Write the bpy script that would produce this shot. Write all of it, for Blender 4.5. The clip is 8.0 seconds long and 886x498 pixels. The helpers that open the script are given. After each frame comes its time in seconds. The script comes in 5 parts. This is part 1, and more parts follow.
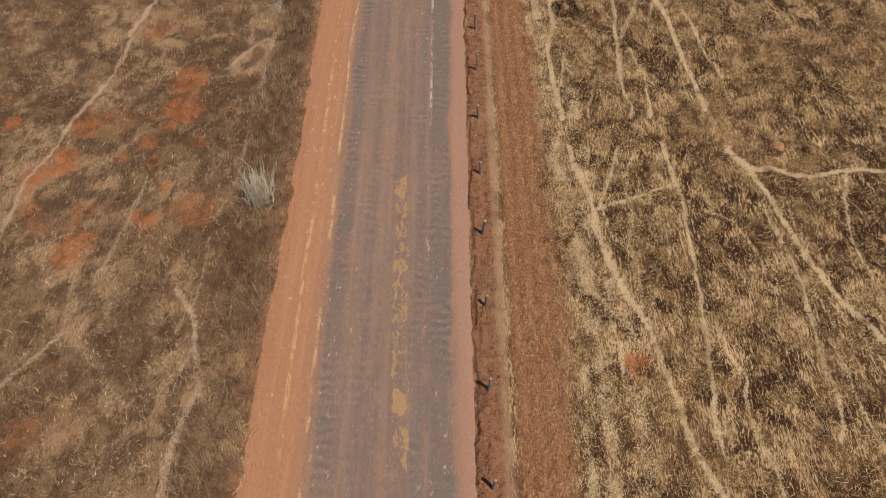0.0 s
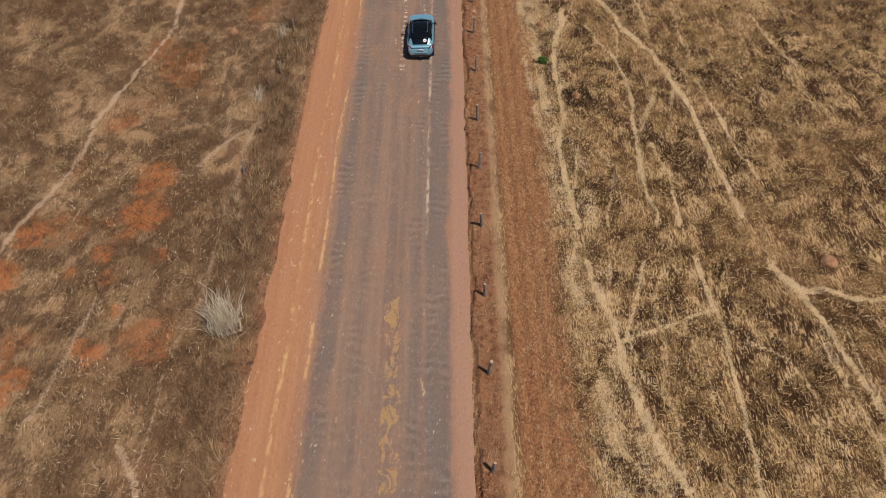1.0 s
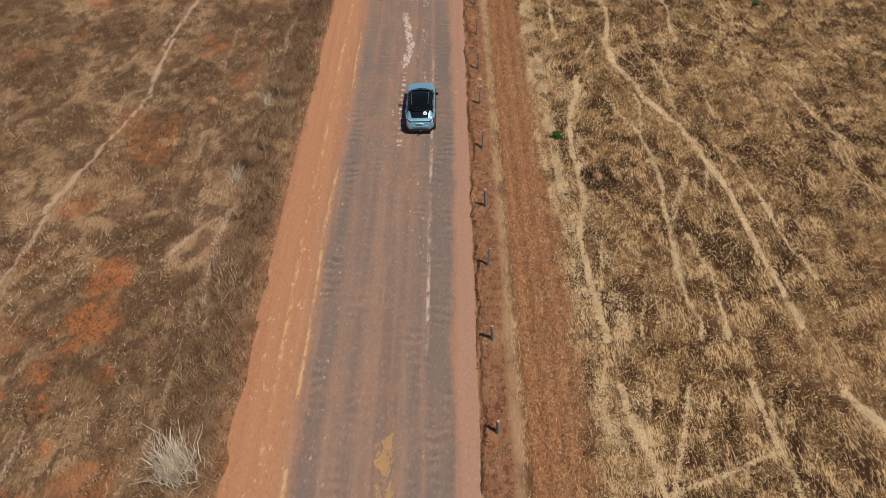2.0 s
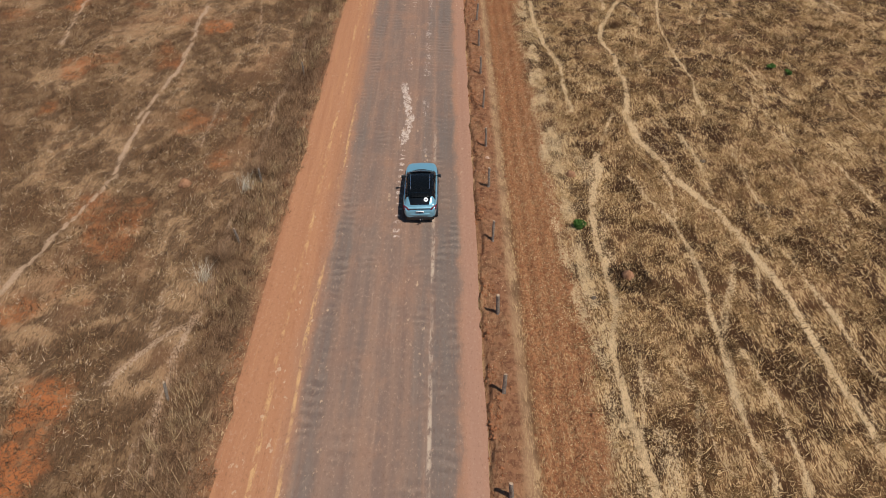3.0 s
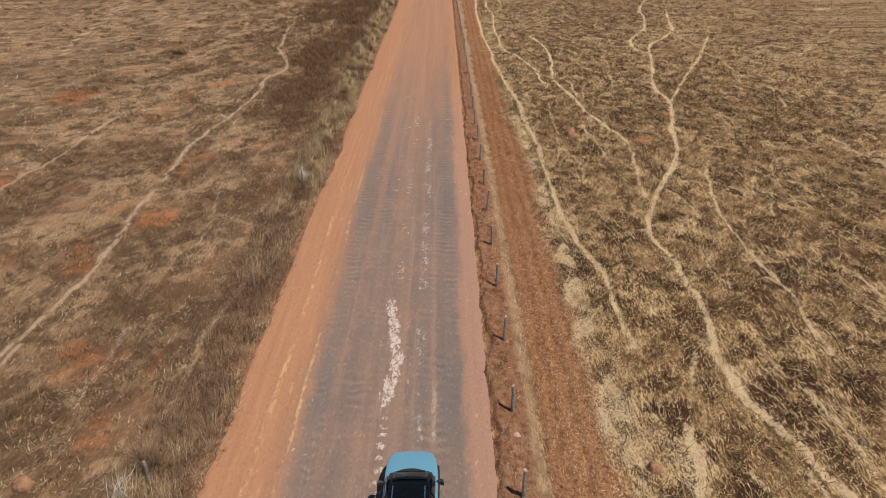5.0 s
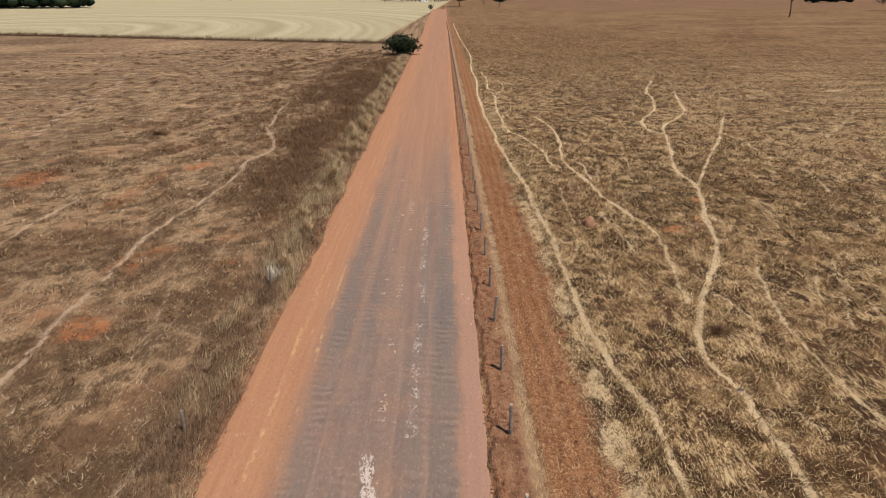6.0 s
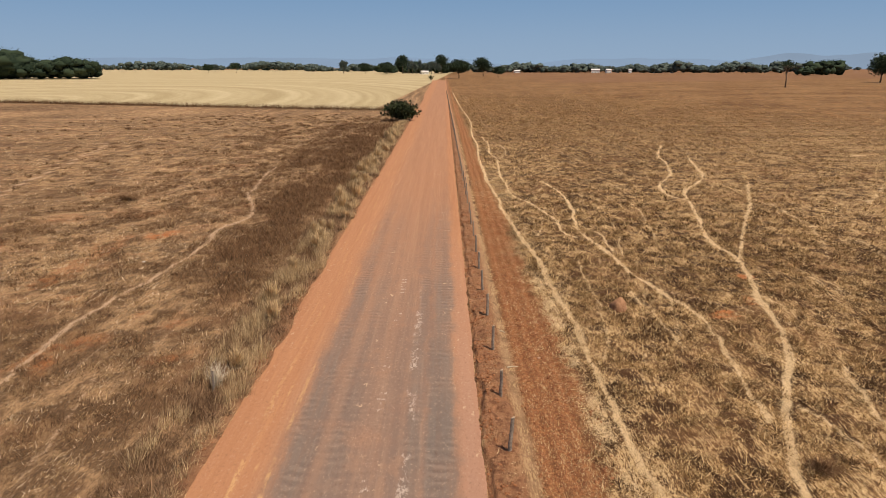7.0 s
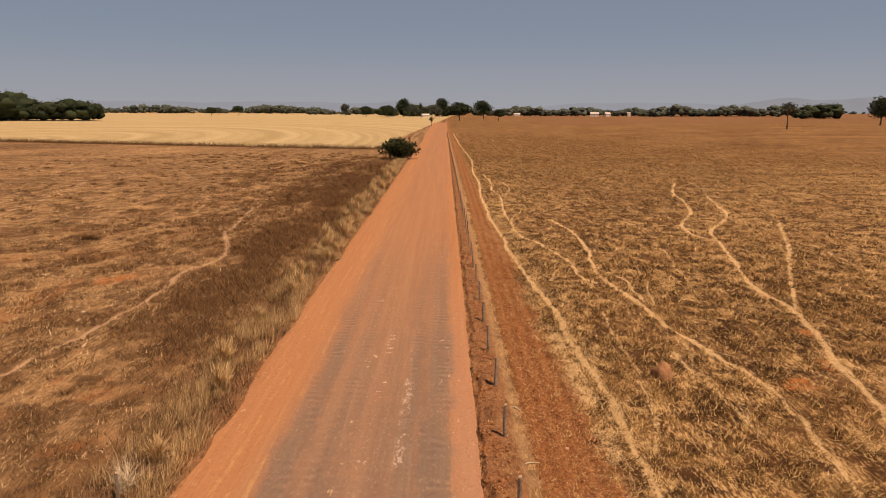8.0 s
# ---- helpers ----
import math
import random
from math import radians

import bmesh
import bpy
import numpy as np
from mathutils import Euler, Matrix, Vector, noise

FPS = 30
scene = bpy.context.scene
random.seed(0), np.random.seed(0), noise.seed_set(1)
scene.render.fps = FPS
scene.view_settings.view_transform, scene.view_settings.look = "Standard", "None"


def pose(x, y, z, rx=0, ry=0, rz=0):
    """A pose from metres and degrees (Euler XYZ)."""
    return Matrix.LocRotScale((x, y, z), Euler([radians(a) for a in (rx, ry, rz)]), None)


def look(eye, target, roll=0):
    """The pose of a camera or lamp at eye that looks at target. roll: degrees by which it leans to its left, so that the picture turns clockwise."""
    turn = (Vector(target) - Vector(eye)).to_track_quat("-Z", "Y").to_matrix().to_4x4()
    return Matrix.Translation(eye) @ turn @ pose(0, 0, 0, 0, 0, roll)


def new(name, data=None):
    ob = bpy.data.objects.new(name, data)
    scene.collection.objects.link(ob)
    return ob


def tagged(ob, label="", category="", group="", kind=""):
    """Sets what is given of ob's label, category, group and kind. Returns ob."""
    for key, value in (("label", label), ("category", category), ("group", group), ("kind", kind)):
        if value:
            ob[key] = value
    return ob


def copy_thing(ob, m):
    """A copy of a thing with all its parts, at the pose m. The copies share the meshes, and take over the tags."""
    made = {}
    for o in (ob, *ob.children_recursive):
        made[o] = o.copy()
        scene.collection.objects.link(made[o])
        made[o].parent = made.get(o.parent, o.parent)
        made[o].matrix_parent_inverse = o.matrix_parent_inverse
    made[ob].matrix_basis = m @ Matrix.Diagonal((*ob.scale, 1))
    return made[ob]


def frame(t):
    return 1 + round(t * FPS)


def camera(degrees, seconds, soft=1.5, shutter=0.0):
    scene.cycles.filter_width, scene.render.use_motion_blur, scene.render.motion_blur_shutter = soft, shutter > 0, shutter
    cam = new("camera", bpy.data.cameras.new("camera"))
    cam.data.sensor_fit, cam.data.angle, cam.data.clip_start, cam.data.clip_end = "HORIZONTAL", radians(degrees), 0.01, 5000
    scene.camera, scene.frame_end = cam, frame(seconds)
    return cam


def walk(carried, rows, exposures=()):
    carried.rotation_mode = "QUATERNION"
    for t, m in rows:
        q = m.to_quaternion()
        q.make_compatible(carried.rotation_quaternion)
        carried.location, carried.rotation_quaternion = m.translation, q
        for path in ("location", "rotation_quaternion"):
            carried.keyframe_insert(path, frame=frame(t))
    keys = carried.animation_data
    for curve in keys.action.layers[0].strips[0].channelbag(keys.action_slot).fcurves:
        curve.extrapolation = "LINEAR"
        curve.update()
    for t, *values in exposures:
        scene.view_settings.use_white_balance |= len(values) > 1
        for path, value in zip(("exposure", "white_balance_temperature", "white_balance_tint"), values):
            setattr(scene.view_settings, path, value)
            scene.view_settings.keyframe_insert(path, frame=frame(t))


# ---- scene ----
# ---------------------------------------------------------------- camera
cam = camera(69.2, 8.0, soft=0.55)
# seconds, x, y, z, yaw, pitch, roll
ROWS = [
    (0.0, 3.710, 0.729, 27.985, 0.12, -55.82, -0.02),
    (0.5, 3.763, 3.927, 27.015, 0.10, -53.62, 0.01),
    (1.0, 3.779, 7.103, 25.994, 0.07, -51.45, 0.01),
    (1.5, 3.734, 10.117, 24.948, 0.11, -49.52, -0.02),
    (3.0, 3.470, 18.604, 21.799, 0.17, -42.82, -0.12),
    (3.5, 3.393, 21.755, 20.727, 0.18, -39.72, -0.17),
    (4.0, 3.283, 25.111, 19.672, 0.05, -36.27, -0.11),
    (4.5, 3.187, 28.618, 18.626, -0.09, -32.56, -0.02),
    (6.0, 3.490, 40.118, 15.644, 0.08, -21.83, 0.01),
    (6.5, 3.560, 44.200, 14.671, 0.07, -18.63, 0.04),
    (7.0, 3.637, 48.265, 13.769, 0.08, -15.91, 0.09),
    (7.5, 3.725, 52.072, 12.912, 0.11, -13.93, 0.12),
    (8.0, 3.812, 55.675, 12.079, 0.13, -12.20, 0.18),
]
EXPOSURES = [(0.0, -0.30, 6550, 11), (1.5, -0.28, 6550, 11), (3.0, -0.20, 6400, 10), (4.5, -0.11, 6250, 9), (6.0, -0.07, 6150, 8),
             (6.5, 0.0, 6200, 9), (7.0, 0.03, 7300, 14), (7.5, -0.05, 9500, 23), (8.0, -0.13, 11300, 31)]
walk(cam, [(t, pose(x, y, z, 90 + pitch, 0, yaw) @ pose(0, 0, 0, 0, 0, roll)) for t, x, y, z, yaw, pitch, roll in ROWS], EXPOSURES)

# ---------------------------------------------------------------- world and sun
SUN_FROM = Vector((0.31, -0.30, 0.90)).normalized()
sun = new("sun", bpy.data.lights.new("sun", "SUN"))
sun.data.energy, sun.data.angle, sun.data.color = 4.7, radians(0.55), (1.0, 0.945, 0.85)
sun.matrix_world = look(SUN_FROM * 60, (0, 0, 0))
world = bpy.data.worlds.new("world")
scene.world = world
world.use_nodes = True
wt = world.node_tree
sky = wt.nodes.new("ShaderNodeTexSky")
sky.sky_type, sky.sun_disc = "NISHITA", False
sky.sun_elevation = math.asin(SUN_FROM.z)
sky.sun_rotation = math.atan2(SUN_FROM.x, SUN_FROM.y)
sky.altitude, sky.air_density, sky.dust_density, sky.ozone_density = 900, 1.0, 1.0, 3.5
# dusty dry-season air evens out the sky
air = wt.nodes.new("ShaderNodeMix")
air.data_type = "RGBA"
up = wt.nodes.new("ShaderNodeSeparateXYZ")
wt.links.new(wt.nodes.new("ShaderNodeTexCoord").outputs["Generated"], up.inputs[0])
thin_air = wt.nodes.new("ShaderNodeMapRange")
thin_air.interpolation_type = "SMOOTHSTEP"
thin_air.inputs[1].default_value, thin_air.inputs[2].default_value, thin_air.inputs[3].default_value, thin_air.inputs[4].default_value = 0.0, 0.5, 0.95, 0.1
wt.links.new(up.outputs[2], thin_air.inputs[0])
wt.links.new(thin_air.outputs[0], air.inputs[0])
# thickest and palest at the horizon
haze = wt.nodes.new("ShaderNodeMix")
haze.data_type = "RGBA"
low_air = wt.nodes.new("ShaderNodeMapRange")
low_air.interpolation_type = "SMOOTHSTEP"
low_air.inputs[1].default_value, low_air.inputs[2].default_value = -0.01, 0.13
wt.links.new(up.outputs[2], low_air.inputs[0])
wt.links.new(low_air.outputs[0], haze.inputs[0])
haze.inputs[6].default_value, haze.inputs[7].default_value = (5.8, 9.1, 13.6, 1.0), (3.7, 7.5, 13.3, 1.0)
wt.links.new(haze.outputs[2], air.inputs[7])
wt.links.new(sky.outputs["Color"], air.inputs[6])
wt.links.new(air.outputs[2], wt.nodes["Background"].inputs["Color"])
wt.nodes["Background"].inputs["Strength"].default_value = 0.044


# ---------------------------------------------------------------- node helpers
class Shader:
    """A material with short calls for its nodes; values may be sockets or numbers."""

    def __init__(self, name, roughness=0.8, metallic=0.0):
        self.mat = bpy.data.materials.new(name)
        self.mat.use_nodes = True
        self.t = self.mat.node_tree
        self.b = self.t.nodes["Principled BSDF"]
        self.b.inputs["Roughness"].default_value = roughness
        self.b.inputs["Metallic"].default_value = metallic
        self.co = self.t.nodes.new("ShaderNodeTexCoord").outputs["Object"]

    def put(self, socket, value):
        if isinstance(value, bpy.types.NodeSocket):
            self.t.links.new(value, socket)
        elif isinstance(value, (tuple, list)):
            socket.default_value = (*value, 1.0)[:4] if len(value) == 3 and socket.type == "RGBA" else value
        else:
            socket.default_value = value

    def math(self, op, a, b=0.0, clamp=False):
        n = self.t.nodes.new("ShaderNodeMath")
        n.operation, n.use_clamp = op, clamp
        self.put(n.inputs[0], a), self.put(n.inputs[1], b)
        return n.outputs[0]

    def mul(self, a, b):
        return self.math("MULTIPLY", a, b)

    def add(self, a, b):
        return self.math("ADD", a, b)

    def step(self, v, lo, hi):
        n = self.t.nodes.new("ShaderNodeMapRange")
        n.interpolation_type = "SMOOTHSTEP"
        self.put(n.inputs[0], v)
        n.inputs[1].default_value, n.inputs[2].default_value = lo, hi
        return n.outputs[0]

    def mix(self, f, a, b):
        n = self.t.nodes.new("ShaderNodeMix")
        n.data_type = "RGBA"
        self.put(n.inputs[0], f), self.put(n.inputs[6], a), self.put(n.inputs[7], b)
        return n.outputs[2]

    def stretch(self, sx, sy, sz=1.0, turn=0.0):
        n = self.t.nodes.new("ShaderNodeMapping")
        n.inputs["Scale"].default_value = (sx, sy, sz)
        n.inputs["Rotation"].default_value = (0, 0, radians(turn))
        self.t.links.new(self.co, n.inputs["Vector"])
        return n.outputs[0]

    def noise(self, scale, detail=3.0, rough=0.55, co=None, warp=0.0):
        n = self.t.nodes.new("ShaderNodeTexNoise")
        n.inputs["Scale"].default_value, n.inputs["Detail"].default_value = scale, detail
        n.inputs["Roughness"].default_value, n.inputs["Distortion"].default_value = rough, warp
        self.t.links.new(co or self.co, n.inputs["Vector"])
        return n.outputs[0]

    def attr(self, name):
        n = self.t.nodes.new("ShaderNodeAttribute")
        n.attribute_name = name
        return n.outputs["Fac"]

    def xyz(self):
        n = self.t.nodes.new("ShaderNodeSeparateXYZ")
        self.t.links.new(self.co, n.inputs[0])
        return n.outputs

    def island(self):
        return self.t.nodes.new("ShaderNodeNewGeometry").outputs["Random Per Island"]

    def bump(self, height, strength=0.5, distance=0.02):
        n = self.t.nodes.new("ShaderNodeBump")
        n.inputs["Strength"].default_value, n.inputs["Distance"].default_value = strength, distance
        self.t.links.new(height, n.inputs["Height"])
        self.t.links.new(n.outputs[0], self.b.inputs["Normal"])

    def done(self, colour, **more):
        self.put(self.b.inputs["Base Color"], colour)
        for key, value in more.items():
            self.put(self.b.inputs[key.replace("_", " ")], value)
        return self.mat


# ---------------------------------------------------------------- materials
def ground_material():
    s = Shader("field_ground", 0.95)
    x, y, _ = s.xyz()
    fine, mid, big = s.noise(9.0, 4), s.noise(1.3, 4), s.noise(0.16, 4)
    straw = s.noise(26.0, 2, co=s.stretch(1.0, 0.35, 1, 20), warp=1.5)
    tone = s.attr("tone")
    strand = s.noise(11.0, 3, 0.6, co=s.stretch(1.0, 0.22, 1, 25), warp=1.2)
    cross = s.noise(11.0, 3, 0.6, co=s.stretch(1.0, 0.22, 1, -50), warp=1.2)
    wisps = s.math("MAXIMUM", strand, cross)
    grain = s.noise(5.0, 5, 0.75)
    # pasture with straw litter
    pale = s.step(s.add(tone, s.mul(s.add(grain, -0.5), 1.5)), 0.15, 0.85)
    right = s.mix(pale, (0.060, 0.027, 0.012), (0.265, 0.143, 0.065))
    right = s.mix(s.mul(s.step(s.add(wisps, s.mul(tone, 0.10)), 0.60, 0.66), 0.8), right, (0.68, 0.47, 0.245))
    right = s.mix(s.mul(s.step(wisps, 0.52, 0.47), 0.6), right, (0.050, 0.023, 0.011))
    right = s.mix(s.mul(s.step(big, 0.45, 0.65), 0.35), right, (0.27, 0.135, 0.060))
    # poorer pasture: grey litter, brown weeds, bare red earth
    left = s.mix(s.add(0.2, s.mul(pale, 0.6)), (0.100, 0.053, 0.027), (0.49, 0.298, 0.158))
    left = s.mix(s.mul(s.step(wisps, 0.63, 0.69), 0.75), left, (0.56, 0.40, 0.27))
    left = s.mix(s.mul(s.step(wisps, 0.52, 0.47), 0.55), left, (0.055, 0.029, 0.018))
    left = s.mix(s.mul(s.step(big, 0.5, 0.66), 0.4), left, (0.33, 0.162, 0.082))
    far_tuft = s.noise(0.9, 7, 0.82, co=s.stretch(1.0, 0.35))
    far_band = s.noise(0.05, 5, 0.7, co=s.stretch(0.6, 1.0))
    right = s.mix(s.mul(s.step(y, 125.0, 260.0), 0.8), right, s.mix(s.step(s.add(far_tuft, s.mul(s.add(far_band, -0.5), 0.4)), 0.40, 0.60), (0.085, 0.039, 0.017), (0.285, 0.155, 0.068)))
    far_mottle = s.noise(0.24, 6, 0.78, co=s.stretch(1.0, 0.45))
    right = s.mix(s.mul(s.step(y, 140.0, 260.0), s.mul(s.step(far_mottle, 0.50, 0.62), 0.6)), right, (0.37, 0.185, 0.078))
    right = s.mix(s.mul(s.step(y, 140.0, 260.0), s.mul(s.step(far_mottle, 0.46, 0.36), 0.6)), right, (0.135, 0.062, 0.028))
    left = s.mix(s.mul(s.step(y, 95.0, 150.0), s.mul(s.step(far_tuft, 0.48, 0.40), 0.75)), left, (0.10, 0.052, 0.030))
    left = s.mix(s.mul(s.step(y, 95.0, 150.0), s.mul(s.step(far_tuft, 0.52, 0.60), 0.65)), left, (0.62, 0.40, 0.215))
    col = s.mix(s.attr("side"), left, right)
    col = s.mix(s.mul(s.attr("dark"), 0.7), col, s.mix(fine, (0.060, 0.031, 0.016), (0.145, 0.082, 0.044)))
    clods = s.noise(6.5, 5, 0.75)
    tilled = s.mix(s.step(clods, 0.36, 0.64), (0.37, 0.148, 0.062), (0.18, 0.068, 0.030))
    tilled = s.mix(s.mul(s.step(y, 85.0, 45.0), 0.75), tilled, s.mix(s.step(clods, 0.36, 0.64), (0.43, 0.202, 0.094), (0.20, 0.088, 0.041)))
    furrow = s.step(s.noise(2.6, 4, 0.7, co=s.stretch(1.0, 0.12)), 0.52, 0.40)
    tilled = s.mix(s.mul(furrow, 0.22), tilled, (0.17, 0.072, 0.034))
    tilled = s.mix(s.mul(s.step(wisps, 0.58, 0.66), 0.65), tilled, (0.54, 0.36, 0.18))
    tilled = s.mix(s.mul(s.step(straw, 0.58, 0.68), s.add(0.25, s.mul(s.step(y, 90.0, 40.0), 0.6))), tilled, (0.42, 0.27, 0.14))
    col = s.mix(s.attr("tilled"), col, tilled)
    verge = s.mix(mid, (0.25, 0.112, 0.058), (0.37, 0.18, 0.095))
    verge = s.mix(s.mul(s.step(s.noise(3.2, 5, 0.7), 0.48, 0.60), 0.75), verge, (0.145, 0.056, 0.030))
    verge = s.mix(s.mul(s.step(s.noise(4.5, 4, 0.7), 0.56, 0.66), 0.6), verge, (0.46, 0.225, 0.125))
    col = s.mix(s.attr("verge"), col, verge)
    col = s.mix(s.mul(s.mul(s.attr("red"), s.step(fine, 0.3, 0.55)), s.add(0.25, s.mul(s.step(s.noise(1.5, 5, 0.65), 0.40, 0.54), 0.75))), col, s.mix(mid, (0.50, 0.155, 0.048), (0.42, 0.165, 0.070)))
    trod = s.mix(s.attr("side"), s.mix(fine, (0.45, 0.285, 0.18), (0.62, 0.43, 0.285)), s.mix(fine, (0.56, 0.378, 0.208), (0.80, 0.585, 0.350)))
    ragged = s.add(s.attr("trail"), s.add(s.mul(s.add(straw, -0.5), 1.3), s.mul(s.add(fine, -0.5), 1.0)))
    col = s.mix(s.mul(s.step(ragged, 0.30, 0.74), 0.95), col, s.mix(s.step(straw, 0.36, 0.48), s.mix(0.45, trod, (0.20, 0.115, 0.06)), trod))
    col = s.mix(s.mul(s.attr("rut"), s.add(0.35, s.mul(s.step(mid, 0.35, 0.6), 0.4))), col, s.mix(fine, (0.36, 0.205, 0.112), (0.50, 0.31, 0.175)))
    # mown crop behind the pasture, in swathes
    edge = s.add(y, s.mul(x, 0.283))
    far = s.mul(s.step(edge, 258.0, 260.0), s.step(s.add(x, s.mul(y, -0.033)), -27.0, -29.0))
    far = s.mul(far, s.step(y, 2340.0, 2300.0))
    dx, dy = s.mul(s.add(x, 190.0), 0.55), s.mul(s.add(y, -290.0), 0.30)
    arc = s.math("SQRT", s.add(s.mul(dx, dx), s.mul(dy, dy)))
    lane = s.t.nodes.new("ShaderNodeCombineXYZ")
    s.t.links.new(arc, lane.inputs[0])
    swath = s.noise(0.16, 3, co=lane.outputs[0])
    crop = s.mix(s.step(swath, 0.36, 0.64), (0.37, 0.285, 0.155), (0.52, 0.420, 0.255))
    crop = s.mix(s.mul(s.step(s.noise(0.7, 6, 0.78, co=s.stretch(1.0, 0.3)), 0.46, 0.62), 0.5), crop, (0.37, 0.275, 0.150))
    stubble = s.noise(1.6, 6, 0.8, co=s.stretch(1.0, 0.35))
    crop = s.mix(s.mul(s.step(stubble, 0.53, 0.63), 0.55), crop, (0.66, 0.56, 0.36))
    crop = s.mix(s.mul(s.step(stubble, 0.46, 0.37), 0.55), crop, (0.26, 0.185, 0.095))
    col = s.mix(far, col, crop)
    edge_strip = s.mul(s.step(edge, 251.0, 255.0), s.step(edge, 261.0, 259.0))
    edge_strip = s.mul(edge_strip, s.step(x, -8.0, -12.0))
    col = s.mix(s.mul(edge_strip, 0.8), col, (0.10, 0.055, 0.033))
    # ploughed land further off
    red_far = s.mul(s.step(s.add(y, s.mul(x, -0.6)), 520.0, 560.0), s.step(x, 60.0, 140.0))
    col = s.mix(s.mul(red_far, 0.5), col, (0.21, 0.105, 0.062))
    s.bump(s.add(s.mul(straw, 0.6), s.add(fine, s.mul(mid, 1.5))), 0.9, 0.10)
    return s.done(col, Specular_IOR_Level=0.15)


def road_material():
    s = Shader("clay_road", 0.9)
    x, y, _ = s.xyz()
    wob = s.mul(s.add(s.noise(0.05, 2), -0.5), 1.1)
    ragged = s.mul(s.add(s.noise(1.4, 5, 0.7, co=s.stretch(1.0, 0.35)), -0.5), 0.9)
    xw = s.add(x, wob)
    xr = s.add(xw, ragged)

    def band(v, lo, hi, soft):
        return s.mul(s.step(v, lo - soft, lo + soft), s.step(v, hi + soft, hi - soft))

    def streak(at, wide, amount):
        """A thin line of coarse sand along the road, broken up."""
        broken = s.step(s.noise(0.33, 4, 0.7, co=s.stretch(0.9, 0.55)), 0.50 - amount, 0.60 - amount)
        return s.mul(s.mul(s.step(s.math("ABSOLUTE", s.add(s.add(xw, s.mul(ragged, 0.22)), -at)), wide, wide * 0.3), broken), s.step(crust, 0.42, 0.56))

    lanes = s.noise(1.5, 4, co=s.stretch(1.0, 0.02))
    thin = s.noise(4.2, 4, 0.65, co=s.stretch(1.0, 0.035), warp=0.3)
    mottle, blot, fine = s.noise(1.1, 6, 0.7, co=s.stretch(1.0, 0.45)), s.noise(0.35, 4), s.noise(22.0, 3)
    crust = s.noise(2.8, 6, 0.75, co=s.stretch(1.5, 0.6), warp=0.5)
    near = s.step(y, 128.0, 60.0)
    # loose orange sand at both sides
    clay = s.mix(lanes, (0.355, 0.155, 0.077), (0.455, 0.222, 0.120))
    clay = s.mix(s.mul(s.step(thin, 0.50, 0.70), 0.28), clay, (0.56, 0.285, 0.13))
    clay = s.mix(s.mul(s.step(thin, 0.46, 0.30), 0.25), clay, (0.30, 0.118, 0.056))
    clay = s.mix(s.mul(s.step(x, 3.6, 4.6), s.step(y, 110.0, 60.0)), clay, s.mix(lanes, (0.32, 0.168, 0.113), (0.41, 0.235, 0.163)))
    # the packed middle, reddish brown to grey
    packed = s.mix(s.step(lanes, 0.35, 0.65), (0.208, 0.138, 0.108), (0.278, 0.171, 0.122))
    packed = s.mix(s.mul(s.step(thin, 0.50, 0.70), 0.30), packed, (0.37, 0.245, 0.175))
    packed = s.mix(s.mul(s.step(thin, 0.46, 0.30), 0.25), packed, (0.205, 0.112, 0.078))
    packed = s.mix(s.mul(s.step(mottle, 0.48, 0.62), 0.45), packed, (0.32, 0.186, 0.124))
    worn = s.mul(s.mul(s.step(xr, -3.2, -1.5), s.step(xr, 4.5, 3.95)), s.add(0.25, s.mul(near, 0.75)))
    col = s.mix(worn, clay, packed)
    # wheel tracks, polished slate grey
    track = s.math("MAXIMUM", band(xr, 3.0, 4.05, 0.22), s.mul(band(xr, 2.15, 2.75, 0.2), 0.75))
    track2 = s.math("MAXIMUM", band(xr, -2.15, -1.25, 0.25), s.mul(band(xr, -0.7, 0.1, 0.25), 0.5))
    slate = s.add(0.55, s.mul(s.step(s.noise(0.09, 3, co=s.stretch(0.4, 1.0)), 0.38, 0.60), 0.45))
    grey = s.mul(s.mul(s.add(track, s.mul(track2, 0.85)), s.mul(near, slate)), s.add(0.65, s.mul(s.step(thin, 0.36, 0.60), 0.35)))
    col = s.mix(s.mul(grey, 0.92), col, s.mix(thin, (0.112, 0.088, 0.077), (0.200, 0.160, 0.136)))
    # washboard ripples, leaning and uneven
    phase = s.add(s.add(s.mul(y, 12.2), s.mul(s.noise(0.8, 4, 0.6), 13.0)), s.mul(x, 0.9))
    rip = s.add(s.mul(s.math("SINE", phase), 0.5), 0.5)
    patchy = s.step(s.noise(0.6, 4, 0.65, co=s.stretch(1.4, 0.5)), 0.44, 0.66)
    ripple = s.mul(s.mul(s.math("MINIMUM", s.add(s.add(track, track2), s.mul(worn, 0.25)), 1.0), patchy), s.step(y, 150.0, 90.0))
    col = s.mix(s.mul(s.mul(s.step(rip, 0.52, 0.85), ripple), 0.26), col, (0.098, 0.074, 0.062))
    col = s.mix(s.mul(s.mul(s.step(rip, 0.42, 0.12), ripple), 0.16), col, (0.42, 0.31, 0.24))
    grit = s.noise(9.0, 4, 0.75, co=s.stretch(1.0, 0.6))
    # pale crust in the middle, in bars between the ripples
    mid = s.math("ABSOLUTE", s.add(s.add(x, s.mul(wob, 0.3)), -1.0))
    line = s.mul(s.step(mid, 0.42, 0.12), s.mul(s.step(y, 40.5, 43.0), s.step(y, 97.0, 90.0)))
    sparse = s.step(s.noise(0.28, 3, 0.6, co=s.stretch(0.3, 1.0)), 0.44, 0.56)
